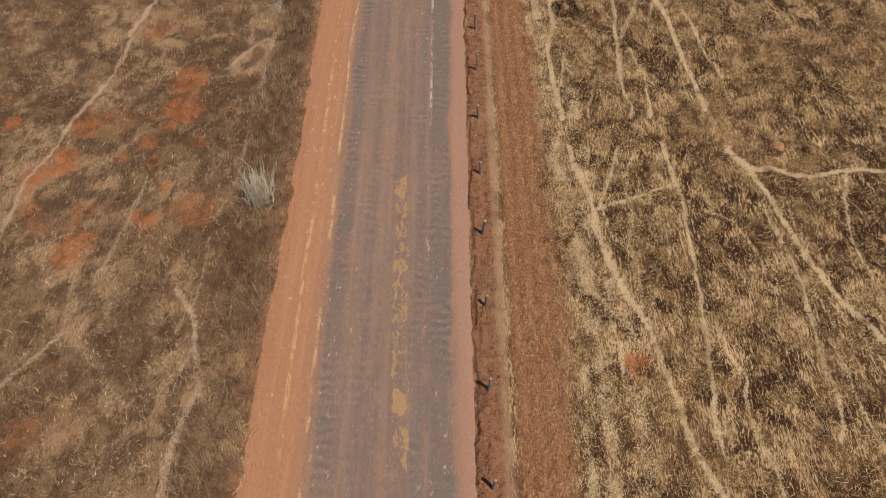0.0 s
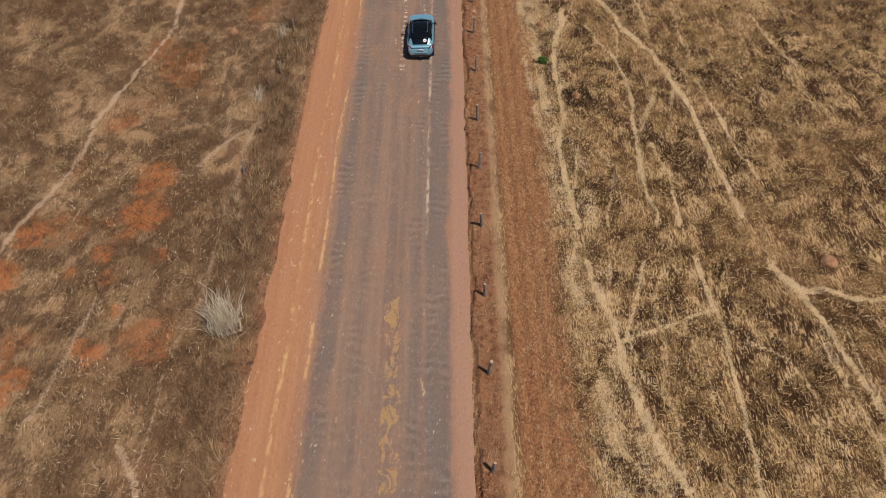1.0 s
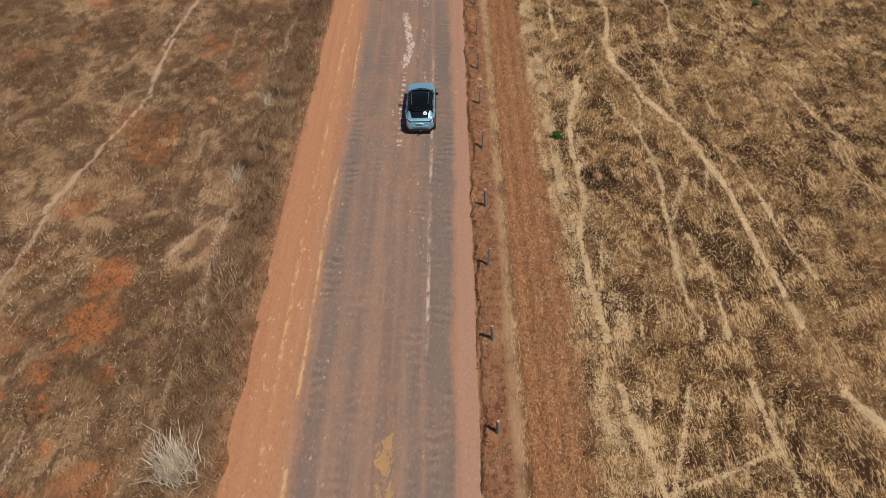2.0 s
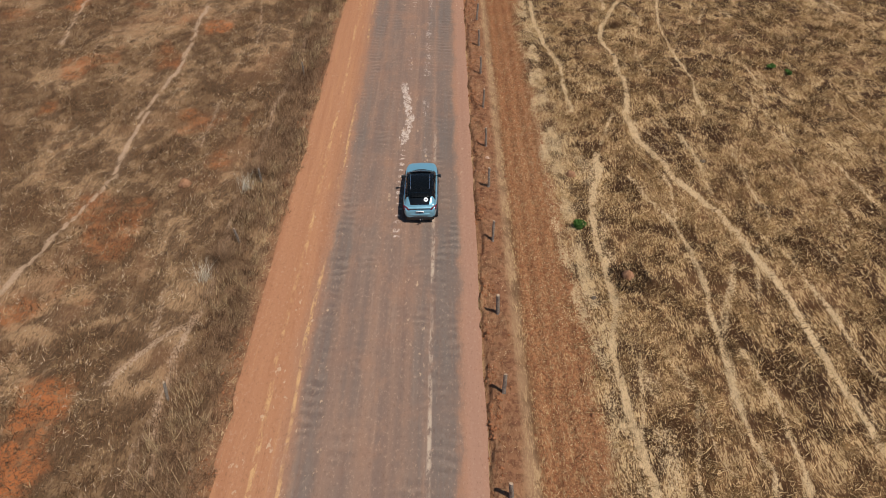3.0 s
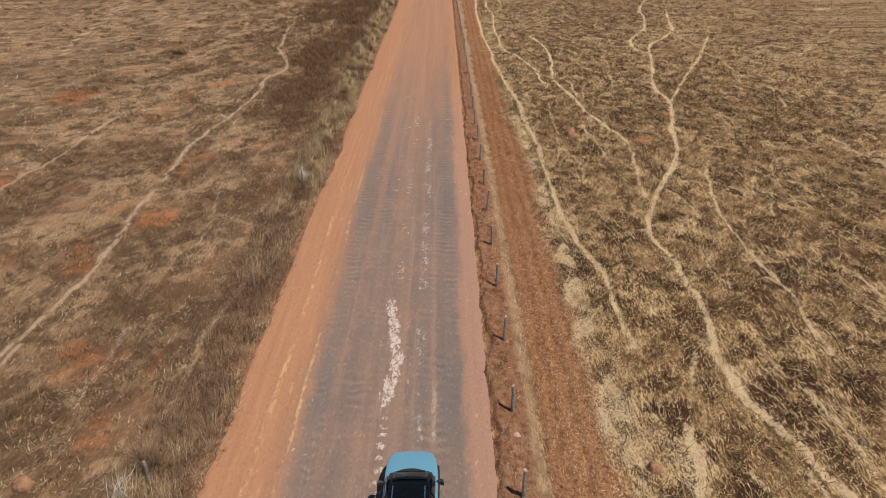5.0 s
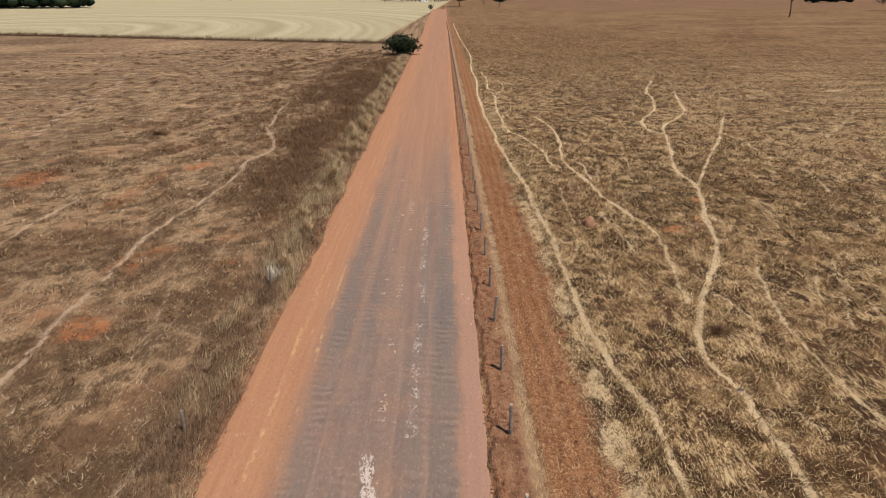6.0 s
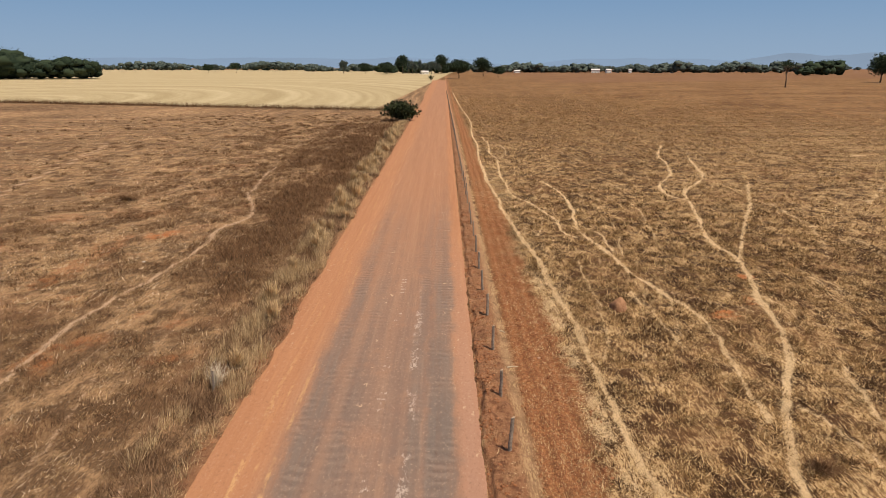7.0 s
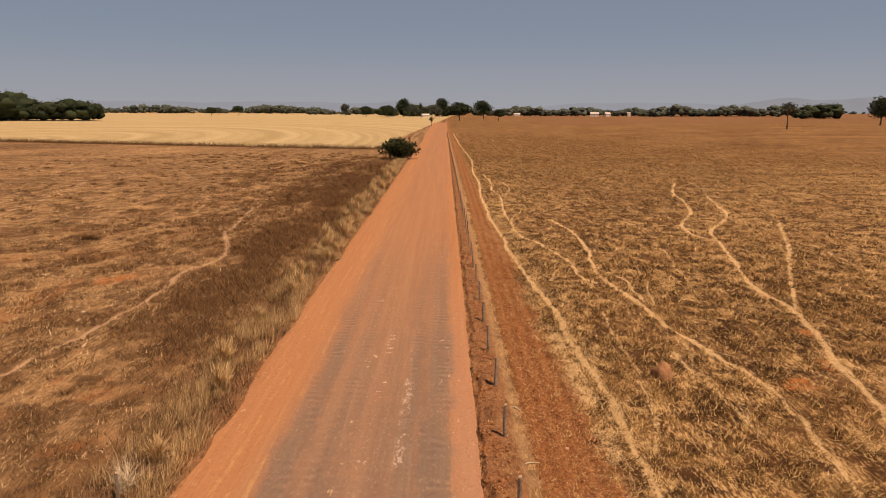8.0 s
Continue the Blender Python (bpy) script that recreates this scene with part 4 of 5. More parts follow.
# weeds along the road's edge
x, y = scatter(21000, -8.6, -5.0, 3, 215, lambda x, y: smooth(x, -8.6, -7.2) * (0.35 + 0.65 * smooth(fbm(x * 0.5, y * 0.35, 111), 0.35, 0.55)) * (x < left_edge(y) - 0.02))
b = tufts(x, y, 16, 0.14)
n = len(b)
blades("roadside_weeds", b, rng.uniform(0.12, 0.55, n), rng.uniform(0.010, 0.034, n), rng.uniform(0.25, 1.35, n), WEED, "tall brown dead weeds along the road edge", "weeds", shade=np.repeat(rng.uniform(0, 1, len(x)), 16))
x, y = scatter(16000, -7.8, -5.0, 3, 215, lambda x, y: (0.18 + 0.82 * smooth(y, 60, 90)) * (x < left_edge(y) - 0.1) * smooth(fbm(x * 0.6, y * 0.3, 113), 0.45, 0.6))
b = tufts(x, y, 12, 0.12)
n = len(b)
blades("roadside_straw", b, rng.uniform(0.3, 0.9, n), rng.uniform(0.010, 0.028, n), rng.uniform(0.05, 1.0, n), PALE, "pale straw stems among the roadside weeds", "weeds")
# pale broken stalks on the bare rim of the road
x, y = scatter(9000, -6.4, -4.7, 3, 130, lambda x, y: smooth(fbm(x * 0.8, y * 0.5, 117), 0.40, 0.62) * (np.abs(x - left_edge(y) + 0.25) < 0.4))
b = tufts(x, y, 3, 0.10)
n = len(b)
blades("broken_stalks", b, rng.uniform(0.12, 0.40, n), rng.uniform(0.014, 0.034, n), rng.uniform(1.0, 1.5, n), PALE, "pale broken stalks on the bare road rim", "straw")
# straw scattered on the tilled strip and the verge
x, y = scatter(80000, 5.4, 11.5, 3, 130, lambda x, y: (x < 6.3) * 0.05 + (x > 7.1) * (0.18 + 0.5 * smooth(x, 7.8, 10.0)) * (0.35 + 0.65 * smooth(fbm(x, y * 0.7, 121), 0.42, 0.6)))
b = tufts(x, y, 3, 0.2)
n = len(b)
blades("loose_straw", b, rng.uniform(0.08, 0.24, n), rng.uniform(0.012, 0.030, n), rng.uniform(1.0, 1.5, n), PALE, "loose pale straw on tilled red earth", "straw")
# dark weeds where the mown crop begins
x = rng.uniform(-190, -10, 1500)
y = 256 - 0.283 * x + rng.normal(0, 1.4, len(x))
b = tufts(x, y, 8, 0.5)
n = len(b)
blades("field_edge_weeds", b, rng.uniform(0.5, 1.9, n), rng.uniform(0.04, 0.10, n), rng.uniform(0.0, 0.6, n), DARKWEED, "dark dead weeds along the mown field", "weeds", 0.0)


def clods(name, count, size, x0, x1, y0, y1, keep, mat, label):
    """Lumps of earth, each an uneven octahedron, in one object."""
    x, y = scatter(count, x0, x1, y0, y1, keep)
    n = len(x)
    r = size * np.minimum(rng.lognormal(0, 0.5, n), 2.4)
    c = np.stack([x, y, ground_height(x, y) + 0.05 * r], 1)
    d = np.array([(1, 0, 0), (-1, 0, 0), (0, 1, 0), (0, -1, 0), (0, 0, 0.75), (0, 0, -0.6)])
    v = c[:, None] + d[None] * r[:, None, None] * rng.uniform(0.45, 1.35, (n, 6, 1)) + rng.normal(0, 0.28, (n, 6, 3)) * r[:, None, None]
    f = np.array([(0, 2, 4), (2, 1, 4), (1, 3, 4), (3, 0, 4), (2, 0, 5), (1, 2, 5), (3, 1, 5), (0, 3, 5)])
    tris = (f[None] + 6 * np.arange(n)[:, None, None]).reshape(-1, 3)
    return tagged(new(name, big_mesh(name, v.reshape(-1, 3), tris, mat)), label, "earth", kind="stuff")


clods("earth_clods", 42000, 0.030, 6.9, 10.0, 3, 110, lambda x, y: tilled_mask(x, y) * (0.3 + 0.7 * vnoise(x * 1.2, y * 1.2, 131)), CLOD, "red clods of tilled earth")
clods("verge_clods", 15000, 0.038, 5.1, 6.3, 3, 110, lambda x, y: (0.12 + 0.88 * smooth(vnoise(x * 1.5, y * 0.9, 133), 0.45, 0.7)) * smooth(x, 6.5, 5.2), CLOD, "red lumps of earth on the verge")
clods("edge_clods", 7000, 0.040, -5.9, -4.9, 3, 130, lambda x, y: smooth(vnoise(x * 1.5, y * 0.8, 135), 0.4, 0.7) * (x < left_edge(y) + 0.1), CLOD, "red lumps along the road edge")


# ---------------------------------------------------------------- the car
def gloss_material(name, colour, rough, metal=0.0, coat=0.0, dusty=0.05):
    s = Shader(name, rough, metal)
    dust = s.step(s.noise(7.0, 4), 0.45, 0.8)
    s.put(s.b.inputs["Coat Weight"], coat)
    s.put(s.b.inputs["Coat Roughness"], 0.08)
    return s.done(s.mix(s.mul(dust, dusty), colour, (0.36, 0.24, 0.17)), Roughness=s.add(rough, s.mul(dust, 0.12)))


PAINT = gloss_material("light_blue_paint", (0.22, 0.46, 0.58), 0.28, 0.35, 0.8)
BLACK = gloss_material("gloss_black", (0.004, 0.005, 0.006), 0.26, dusty=0.006)
BLACK.node_tree.nodes["Principled BSDF"].inputs["Specular IOR Level"].default_value = 0.2
GLASS = gloss_material("dark_tinted_glass", (0.006, 0.008, 0.010), 0.12, dusty=0.006)
TRIM = gloss_material("black_plastic", (0.022, 0.022, 0.024), 0.55)
RUBBER = gloss_material("tyre_rubber", (0.018, 0.017, 0.016), 0.85)
CHROME = gloss_material("bright_metal", (0.72, 0.73, 0.75), 0.22, 1.0)
LAMP_RED = gloss_material("red_lens", (0.12, 0.002, 0.016), 0.5)
LAMP_CLEAR = gloss_material("clear_lens", (0.55, 0.58, 0.60), 0.12, 0.0, 0.6)
WHITE = gloss_material("white_plastic", (0.76, 0.77, 0.78), 0.4)
INK = gloss_material("dark_ink", (0.03, 0.03, 0.035), 0.5)


def loft(rings, closed_ends=True, mirror=True):
    """Skins half cross-sections [(x, y, z)...] running back along the car, mirrored over x = 0."""
    bm = bmesh.new()
    loops = []
    for ring in rings:
        full = [Vector(p) for p in ring]
        if mirror:
            full += [Vector((-p[0], p[1], p[2])) for p in reversed(ring) if abs(p[0]) > 1e-5]
        loops.append([bm.verts.new(p) for p in full])
    for a, b in zip(loops[:-1], loops[1:]):
        n = len(a)
        for k in range(n):
            bm.faces.new((a[k], a[(k + 1) % n], b[(k + 1) % n], b[k]))
    if closed_ends:
        bm.faces.new(loops[0][::-1])
        bm.faces.new(loops[-1])
    bmesh.ops.recalc_face_normals(bm, faces=bm.faces)
    return bm


def rounded(ob, levels=2):
    m = ob.modifiers.new("round", "SUBSURF")
    m.levels = m.render_levels = levels
    return ob


def thick_panel(corners, thickness, normal, nu=6, nv=4, bulge=0.0):
    """A curved four-cornered panel with thickness: corners run round; it bulges along normal."""
    a, b, c, d = [Vector(p) for p in corners]
    nrm = Vector(normal).normalized()
    bm = bmesh.new()
    grid = []
    for layer in (0, -thickness):
        rows = []
        for j in range(nv + 1):
            v = j / nv
            row = []
            for i in range(nu + 1):
                u = i / nu
                p = a.lerp(b, u).lerp(d.lerp(c, u), v)
                p = p + nrm * (bulge * (1 - (2 * u - 1) ** 2) * (0.5 + 0.5 * (1 - (2 * v - 1) ** 2)) + layer)
                row.append(bm.verts.new(p))
            rows.append(row)
        grid.append(rows)
    top, low = grid
    for j in range(nv):
        for i in range(nu):
            bm.faces.new((top[j][i], top[j][i + 1], top[j + 1][i + 1], top[j + 1][i]))
            bm.faces.new((low[j][i], low[j + 1][i], low[j + 1][i + 1], low[j][i + 1]))
    rim = [(0, i) for i in range(nu)] + [(j, nu) for j in range(nv)] + [(nv, i) for i in range(nu, 0, -1)] + [(j, 0) for j in range(nv, 0, -1)]
    for k in range(len(rim)):
        (j0, i0), (j1, i1) = rim[k], rim[(k + 1) % len(rim)]
        bm.faces.new((top[j0][i0], low[j0][i0], low[j1][i1], top[j1][i1]))
    bmesh.ops.recalc_face_normals(bm, faces=bm.faces)
    return bm


def bar(points, radius, sides=8, flat=1.0):
    """A rod along points."""
    bm = bmesh.new()
    rings = []
    pts = [Vector(p) for p in points]
    for k, p in enumerate(pts):
        d = (pts[min(k + 1, len(pts) - 1)] - pts[max(k - 1, 0)]).normalized()
        u = d.cross(Vector((0, 0, 1)) if abs(d.z) < 0.9 else Vector((1, 0, 0))).normalized()
        v = d.cross(u)
        r = radius[k] if isinstance(radius, (list, tuple)) else radius
        rings.append([bm.verts.new(p + u * r * math.cos(2 * math.pi * s / sides) + v * r * flat * math.sin(2 * math.pi * s / sides)) for s in range(sides)])
    for a, b in zip(rings[:-1], rings[1:]):
        for s in range(sides):
            bm.faces.new((a[s], a[(s + 1) % sides], b[(s + 1) % sides], b[s]))
    bm.faces.new(rings[0][::-1])
    bm.faces.new(rings[-1])
    bmesh.ops.recalc_face_normals(bm, faces=bm.faces)
    return bm


def turned(profile, sides=24):
    """A ring or disc turned about the x axis: profile of (x, radius)."""
    bm = bmesh.new()
    rings = [[bm.verts.new((px, r * math.cos(2 * math.pi * s / sides), r * math.sin(2 * math.pi * s / sides))) for s in range(sides)] for px, r in profile]
    for a, b in zip(rings[:-1], rings[1:]):
        for s in range(sides):
            bm.faces.new((a[s], a[(s + 1) % sides], b[(s + 1) % sides], b[s]))
    bm.faces.new(rings[0][::-1])
    bm.faces.new(rings[-1])
    bmesh.ops.recalc_face_normals(bm, faces=bm.faces)
    return bm


def block(x0, x1, y0, y1, z0, z1, bevel=0.01):
    bm = bmesh.new()
    bmesh.ops.create_cube(bm, size=1.0)
    for v in bm.verts:
        v.co = Vector((x0 + (v.co.x + 0.5) * (x1 - x0), y0 + (v.co.y + 0.5) * (y1 - y0), z0 + (v.co.z + 0.5) * (z1 - z0)))
    if bevel:
        bmesh.ops.bevel(bm, geom=bm.edges[:], offset=bevel, segments=2, affect="EDGES")
    return bm


def build_car(where):
    """A compact sport utility car, 4.4 m long; its front looks along +y."""
    car = new("car")

    def ring(y, w, low, belt, top, edge):
        """Half section: floor, sill, flank, shoulder, top edge, centre of the top."""
        return [(0, y, low), (w * 0.80, y, low), (w * 0.97, y, low + 0.10), (w, y, (low + belt) / 2 + 0.05), (w * 0.985, y, belt - 0.04), (w * 0.955, y, belt), (edge, y, top - 0.015), (edge * 0.55, y, top), (0, y, top + 0.012)]

    rings = [
        ring(2.22, 0.38, 0.44, 0.66, 0.68, 0.28), ring(2.18, 0.53, 0.32, 0.78, 0.80, 0.40), ring(2.00, 0.71, 0.25, 0.87, 0.90, 0.55),
        ring(1.70, 0.835, 0.24, 0.92, 0.96, 0.70), ring(1.20, 0.885, 0.24, 0.965, 1.02, 0.74), ring(0.80, 0.885, 0.24, 0.985, 1.04, 0.76),
        ring(0.0, 0.885, 0.24, 1.00, 1.04, 0.78), ring(-0.9, 0.89, 0.24, 1.025, 1.06, 0.78), ring(-1.5, 0.885, 0.25, 1.05, 1.09, 0.76),
        ring(-1.90, 0.84, 0.28, 1.05, 1.08, 0.70), ring(-2.08, 0.785, 0.33, 0.99, 1.00, 0.64), ring(-2.16, 0.73, 0.40, 0.86, 0.87, 0.58), ring(-2.18, 0.66, 0.44, 0.70, 0.71, 0.52)]
    rounded(part("body", loft(rings), PAINT, car, "light blue metallic bodywork"))
    # the cabin: black roof and pillars
    def cab(y, z, w, base_z, base_w):
        return [(0, y, base_z), (base_w, y, base_z), (base_w * 0.985, y, base_z + 0.06), ((base_w + w) / 2 + 0.015, y, (base_z + z) / 2), (w + 0.015, y, z - 0.07), (w * 0.93, y, z - 0.02), (w * 0.5, y, z), (0, y, z + 0.01)]
    # the cabin's black front and the painted tailgate behind it
    cabin = [cab(1.10, 1.03, 0.66, 0.96, 0.70), cab(0.82, 1.20, 0.68, 0.98, 0.765), cab(0.42, 1.41, 0.665, 0.98, 0.79), cab(0.10, 1.495, 0.66, 0.98, 0.795),
             cab(-0.5, 1.53, 0.655, 0.99, 0.80), cab(-1.1, 1.51, 0.65, 1.0, 0.79), cab(-1.52, 1.45, 0.625, 1.0, 0.76), cab(-1.64, 1.41, 0.60, 1.0, 0.73)]
    rounded(part("roof", loft(cabin), BLACK, car, "gloss black roof and pillars"))
    gate = [cab(-1.45, 1.40, 0.64, 0.98, 0.81), cab(-1.58, 1.38, 0.65, 1.0, 0.81), cab(-1.70, 1.31, 0.655, 1.0, 0.80), cab(-1.84, 1.20, 0.65, 1.0, 0.77), cab(-1.97, 1.09, 0.61, 0.98, 0.71), cab(-2.01, 1.03, 0.58, 0.95, 0.68)]
    rounded(part("tailgate", loft(gate), PAINT, car, "light blue tailgate"))
    part("windshield", thick_panel([(-0.60, 1.00, 1.095), (0.60, 1.00, 1.095), (0.545, 0.36, 1.455), (-0.545, 0.36, 1.455)], 0.012, (0, 0.5, 0.86), bulge=0.055), GLASS, car, "dark windscreen")
    part("rear_window", thick_panel([(0.47, -1.965, 1.125), (-0.47, -1.965, 1.125), (-0.57, -1.64, 1.375), (0.57, -1.64, 1.375)], 0.03, (0, -0.66, 0.75), bulge=0.05), GLASS, car, "sloping dark rear window")
    part("roof_spoiler", thick_panel([(0.54, -1.72, 1.405), (-0.54, -1.72, 1.405), (-0.58, -1.42, 1.485), (0.58, -1.42, 1.485)], 0.03, (0, -0.2, 1), bulge=0.03), BLACK, car)
    for sgn in (-1, 1):
        for y0, y1, t0, t1 in ((0.82, -0.18, 1.24, 1.43), (-0.24, -1.12, 1.43, 1.42), (-1.18, -1.55, 1.40, 1.26)):
            part("side_window", thick_panel([(sgn * 0.800, y0, 1.065), (sgn * 0.800, y1, 1.080), (sgn * 0.695, y1 + 0.05, t1), (sgn * 0.695, y0 - 0.25 if y0 > 0 else y0 - 0.03, t0 + 0.16 if y0 > 0 else t0)], 0.012, (sgn, 0, 0.4), bulge=0.012), GLASS, car)
        rail = part("roof_rail", bar([(sgn * 0.48, 0.10, 1.50), (sgn * 0.50, -0.02, 1.545), (sgn * 0.50, -0.6, 1.572), (sgn * 0.49, -1.05, 1.55), (sgn * 0.475, -1.17, 1.50)], 0.019), CHROME, car, "silver roof rail")
        mirror = part("mirror", thick_panel([(sgn * 0.90, 0.66, 0.97), (sgn * 1.07, 0.60, 0.98), (sgn * 1.06, 0.61, 1.11), (sgn * 0.90, 0.67, 1.10)], 0.10, (0, 1, 0.1), bulge=0.05), TRIM, car, "black door mirror")
        part("mirror_arm", bar([(sgn * 0.84, 0.66, 1.0), (sgn * 0.94, 0.64, 1.03)], 0.03), TRIM, mirror)
        part("tail_light", thick_panel([(sgn * 0.52, -2.150, 0.905), (sgn * 0.83, -2.055, 0.865), (sgn * 0.885, -1.85, 1.06), (sgn * 0.62, -2.075, 1.015)], 0.05, (sgn * 0.35, -1, 0.45), bulge=0.028), LAMP_RED, car, "deep red tail light")
        part("headlight", thick_panel([(sgn * 0.45, 2.17, 0.70), (sgn * 0.69, 2.03, 0.70), (sgn * 0.70, 1.98, 0.79), (sgn * 0.50, 2.10, 0.78)], 0.06, (sgn * 0.3, 1, 0.3), bulge=0.03), LAMP_CLEAR, car, "clear headlight")
        part("door_handle", block(min(sgn * 0.885, sgn * 0.915), max(sgn * 0.885, sgn * 0.915), -0.12, 0.08, 0.90, 0.925, 0.008), CHROME, car)
        part("door_handle", block(min(sgn * 0.885, sgn * 0.915), max(sgn * 0.885, sgn * 0.915), -1.12, -0.92, 0.92, 0.945, 0.008), CHROME, car)
        part("sill", block(min(sgn * 0.84, sgn * 0.91), max(sgn * 0.84, sgn * 0.91), -1.0, 0.95, 0.22, 0.36, 0.03), TRIM, car, "black plastic sill")
        for y in (1.36, -1.33):
            part("wheel_arch", turned([(sgn * 0.70, 0.405), (sgn * 0.90, 0.405), (sgn * 0.908, 0.37), (sgn * 0.70, 0.37)], 28), TRIM, car, "black wheel arch").location = (0, y, 0.36)
            wheel = part("wheel", turned([(sgn * 0.69, 0.20), (sgn * 0.69, 0.22), (sgn * 0.88, 0.22), (sgn * 0.88, 0.20)], 20), TRIM, car)
            wheel.location = (0, y, 0.335)
            part("tyre", turned([(sgn * 0.68, 0.22), (sgn * 0.68, 0.315), (sgn * 0.70, 0.335), (sgn * 0.87, 0.335), (sgn * 0.893, 0.31), (sgn * 0.893, 0.23)], 28), RUBBER, wheel, "dusty black tyre")
            part("rim", turned([(sgn * 0.80, 0.04), (sgn * 0.885, 0.07), (sgn * 0.89, 0.2), (sgn * 0.87, 0.225), (sgn * 0.80, 0.22)], 20), CHROME, wheel, "alloy rim")
    part("rear_bumper", thick_panel([(0.70, -2.12, 0.26), (-0.70, -2.12, 0.26), (-0.76, -2.15, 0.52), (0.76, -2.15, 0.52)], 0.10, (0, -1, 0.1), nu=10, bulge=0.065), TRIM, car, "black plastic rear bumper")
    part("bumper_lip", thick_panel([(0.74, -2.15, 0.53), (-0.74, -2.15, 0.53), (-0.72, -2.16, 0.70), (0.72, -2.16, 0.70)], 0.06, (0, -1, 0.2), nu=10, bulge=0.06), PAINT, car)
    part("garnish_strip", thick_panel([(0.55, -2.125, 0.925), (-0.55, -2.125, 0.925), (-0.55, -2.10, 0.97), (0.55, -2.10, 0.97)], 0.03, (0, -1, 0.5), nu=10, bulge=0.03), TRIM, car, "dark strip between the tail lights")
    part("front_bumper", thick_panel([(-0.70, 2.14, 0.26), (0.70, 2.14, 0.26), (0.62, 2.19, 0.52), (-0.62, 2.19, 0.52)], 0.10, (0, 1, 0), nu=10, bulge=0.05), TRIM, car, "black grille and bumper")
    part("wiper_cowl", thick_panel([(-0.69, 0.98, 1.050), (0.69, 0.98, 1.050), (0.62, 0.86, 1.120), (-0.62, 0.86, 1.120)], 0.03, (0, 0.9, 0.12), nu=12, bulge=0.20), TRIM, car, "black plastic cowl below the windscreen")
    plate = part("number_plate", block(-0.21, 0.21, -2.215, -2.195, 0.765, 0.885, 0.004), WHITE, car, "white number plate with dark bars")
    for k in range(7):
        part("plate_bar", block(-0.165 + 0.047 * k, -0.135 + 0.047 * k, -2.219, -2.214, 0.79, 0.85, 0), INK, plate)
    sticker = bmesh.new()
    bmesh.ops.create_circle(sticker, cap_ends=True, radius=0.115, segments=28)
    st = part("sticker", sticker, WHITE, car, "round white sticker with dark marks")
    st.matrix_basis = pose(0.32, -1.80, 1.307, 40, 0, 0)
    for k in range(3):
        mark = part("sticker_mark", block(-0.06 + 0.043 * k, -0.03 + 0.043 * k, -0.022, 0.022, 0.002, 0.004, 0), INK, st)
    part("tow_hitch", bar([(0, -2.10, 0.36), (0, -2.32, 0.36), (0, -2.36, 0.38), (0, -2.37, 0.44)], 0.026), TRIM, car, "tow bar with bright ball")
    ball = bmesh.new()
    bmesh.ops.create_uvsphere(ball, u_segments=14, v_segments=10, radius=0.036)
    part("tow_ball", ball, CHROME, car).location = (0, -2.37, 0.465)
    part("tow_socket", block(0.05, 0.13, -2.28, -2.20, 0.34, 0.40, 0.01), TRIM, car)
    part("fin_aerial", loft([[(0, -1.16, 1.50), (0.03, -1.16, 1.50), (0, -1.16, 1.57)], [(0, -1.02, 1.51), (0.012, -1.02, 1.51), (0, -1.02, 1.53)]]), BLACK, car)
    car.matrix_basis = where
    return tagged(car, "light blue compact car with black roof on clay road", "car")


CAR_X, CAR_Y = 2.24, 46.10
build_car(pose(CAR_X, CAR_Y, float(road_height(np.array([CAR_X]), np.array([CAR_Y]))[0]) + 0.002, 0, -1.4, 0))


# ---------------------------------------------------------------- fence posts
def ground_z(x, y):
    return float(ground_height(np.array([float(x)]), np.array([float(y)]))[0])


def post(height, radius, seed):
    """A split, weathered post with a sawn, slightly slanted top."""
    rnd = random.Random(seed)
    bm = bmesh.new()
    sides, rings = 9, []
    shape = [rnd.uniform(0.82, 1.15) for _ in range(sides)]
    for z, k in ((-0.25, 1.12), (0.0, 1.10), (0.3, 1.0), (0.7, 0.96), (height - 0.03, 0.93), (height, 0.84)):
        tilt = 0.02 * rnd.uniform(-1, 1)
        rings.append([bm.verts.new((radius * k * shape[s] * math.cos(2 * math.pi * s / sides) + tilt, radius * k * shape[s] * math.sin(2 * math.pi * s / sides), z + (0.02 * math.cos(2 * math.pi * s / sides) if z > height - 0.05 else 0))) for s in range(sides)])
    for a, b in zip(rings[:-1], rings[1:]):
        for s in range(sides):
            bm.faces.new((a[s], a[(s + 1) % sides], b[(s + 1) % sides], b[s]))
    top = bm.faces.new(rings[-1])
    top.material_index = 1
    bmesh.ops.recalc_face_normals(bm, faces=bm.faces)
    me = bpy.data.meshes.new("fence_post")
    bm.to_mesh(me)
    bm.free()
    me.materials.append(POST)
    me.materials.append(POST_TOP)
    return new("fence_post", me)


rnd = random.Random(11)
protos = [post(1.25, 0.075, 1), post(1.30, 0.068, 2), post(1.05, 0.08, 3)]
for p in protos:
    tagged(p, "weathered grey wooden fence post on the red verge", "post", "fence posts along the verge")
post_y = [7.5, 11.8, 16.2, 20.5, 24.7, 29.1, 33.4, 37.6, 42.4, 46.8, 50.9, 55.3, 59.9, 64.3, 68.7, 72.9, 77.5, 82.0, 86.4]
post_y += [86.4 + 4.38 * k for k in range(1, 75)]
for k, py in enumerate(post_y):
    px = 5.78 + 0.30 * float(smooth(np.array(py), 20, 80)) - 0.004 * max(0, py - 100)
    m = pose(px, py, ground_z(px, py), rnd.uniform(-3, 3), rnd.uniform(-4, 5), rnd.uniform(0, 360))
    if k < 3:
        protos[k].matrix_basis = m
    else:
        copy_thing(protos[rnd.choice((0, 0, 1, 1, 2))], m)
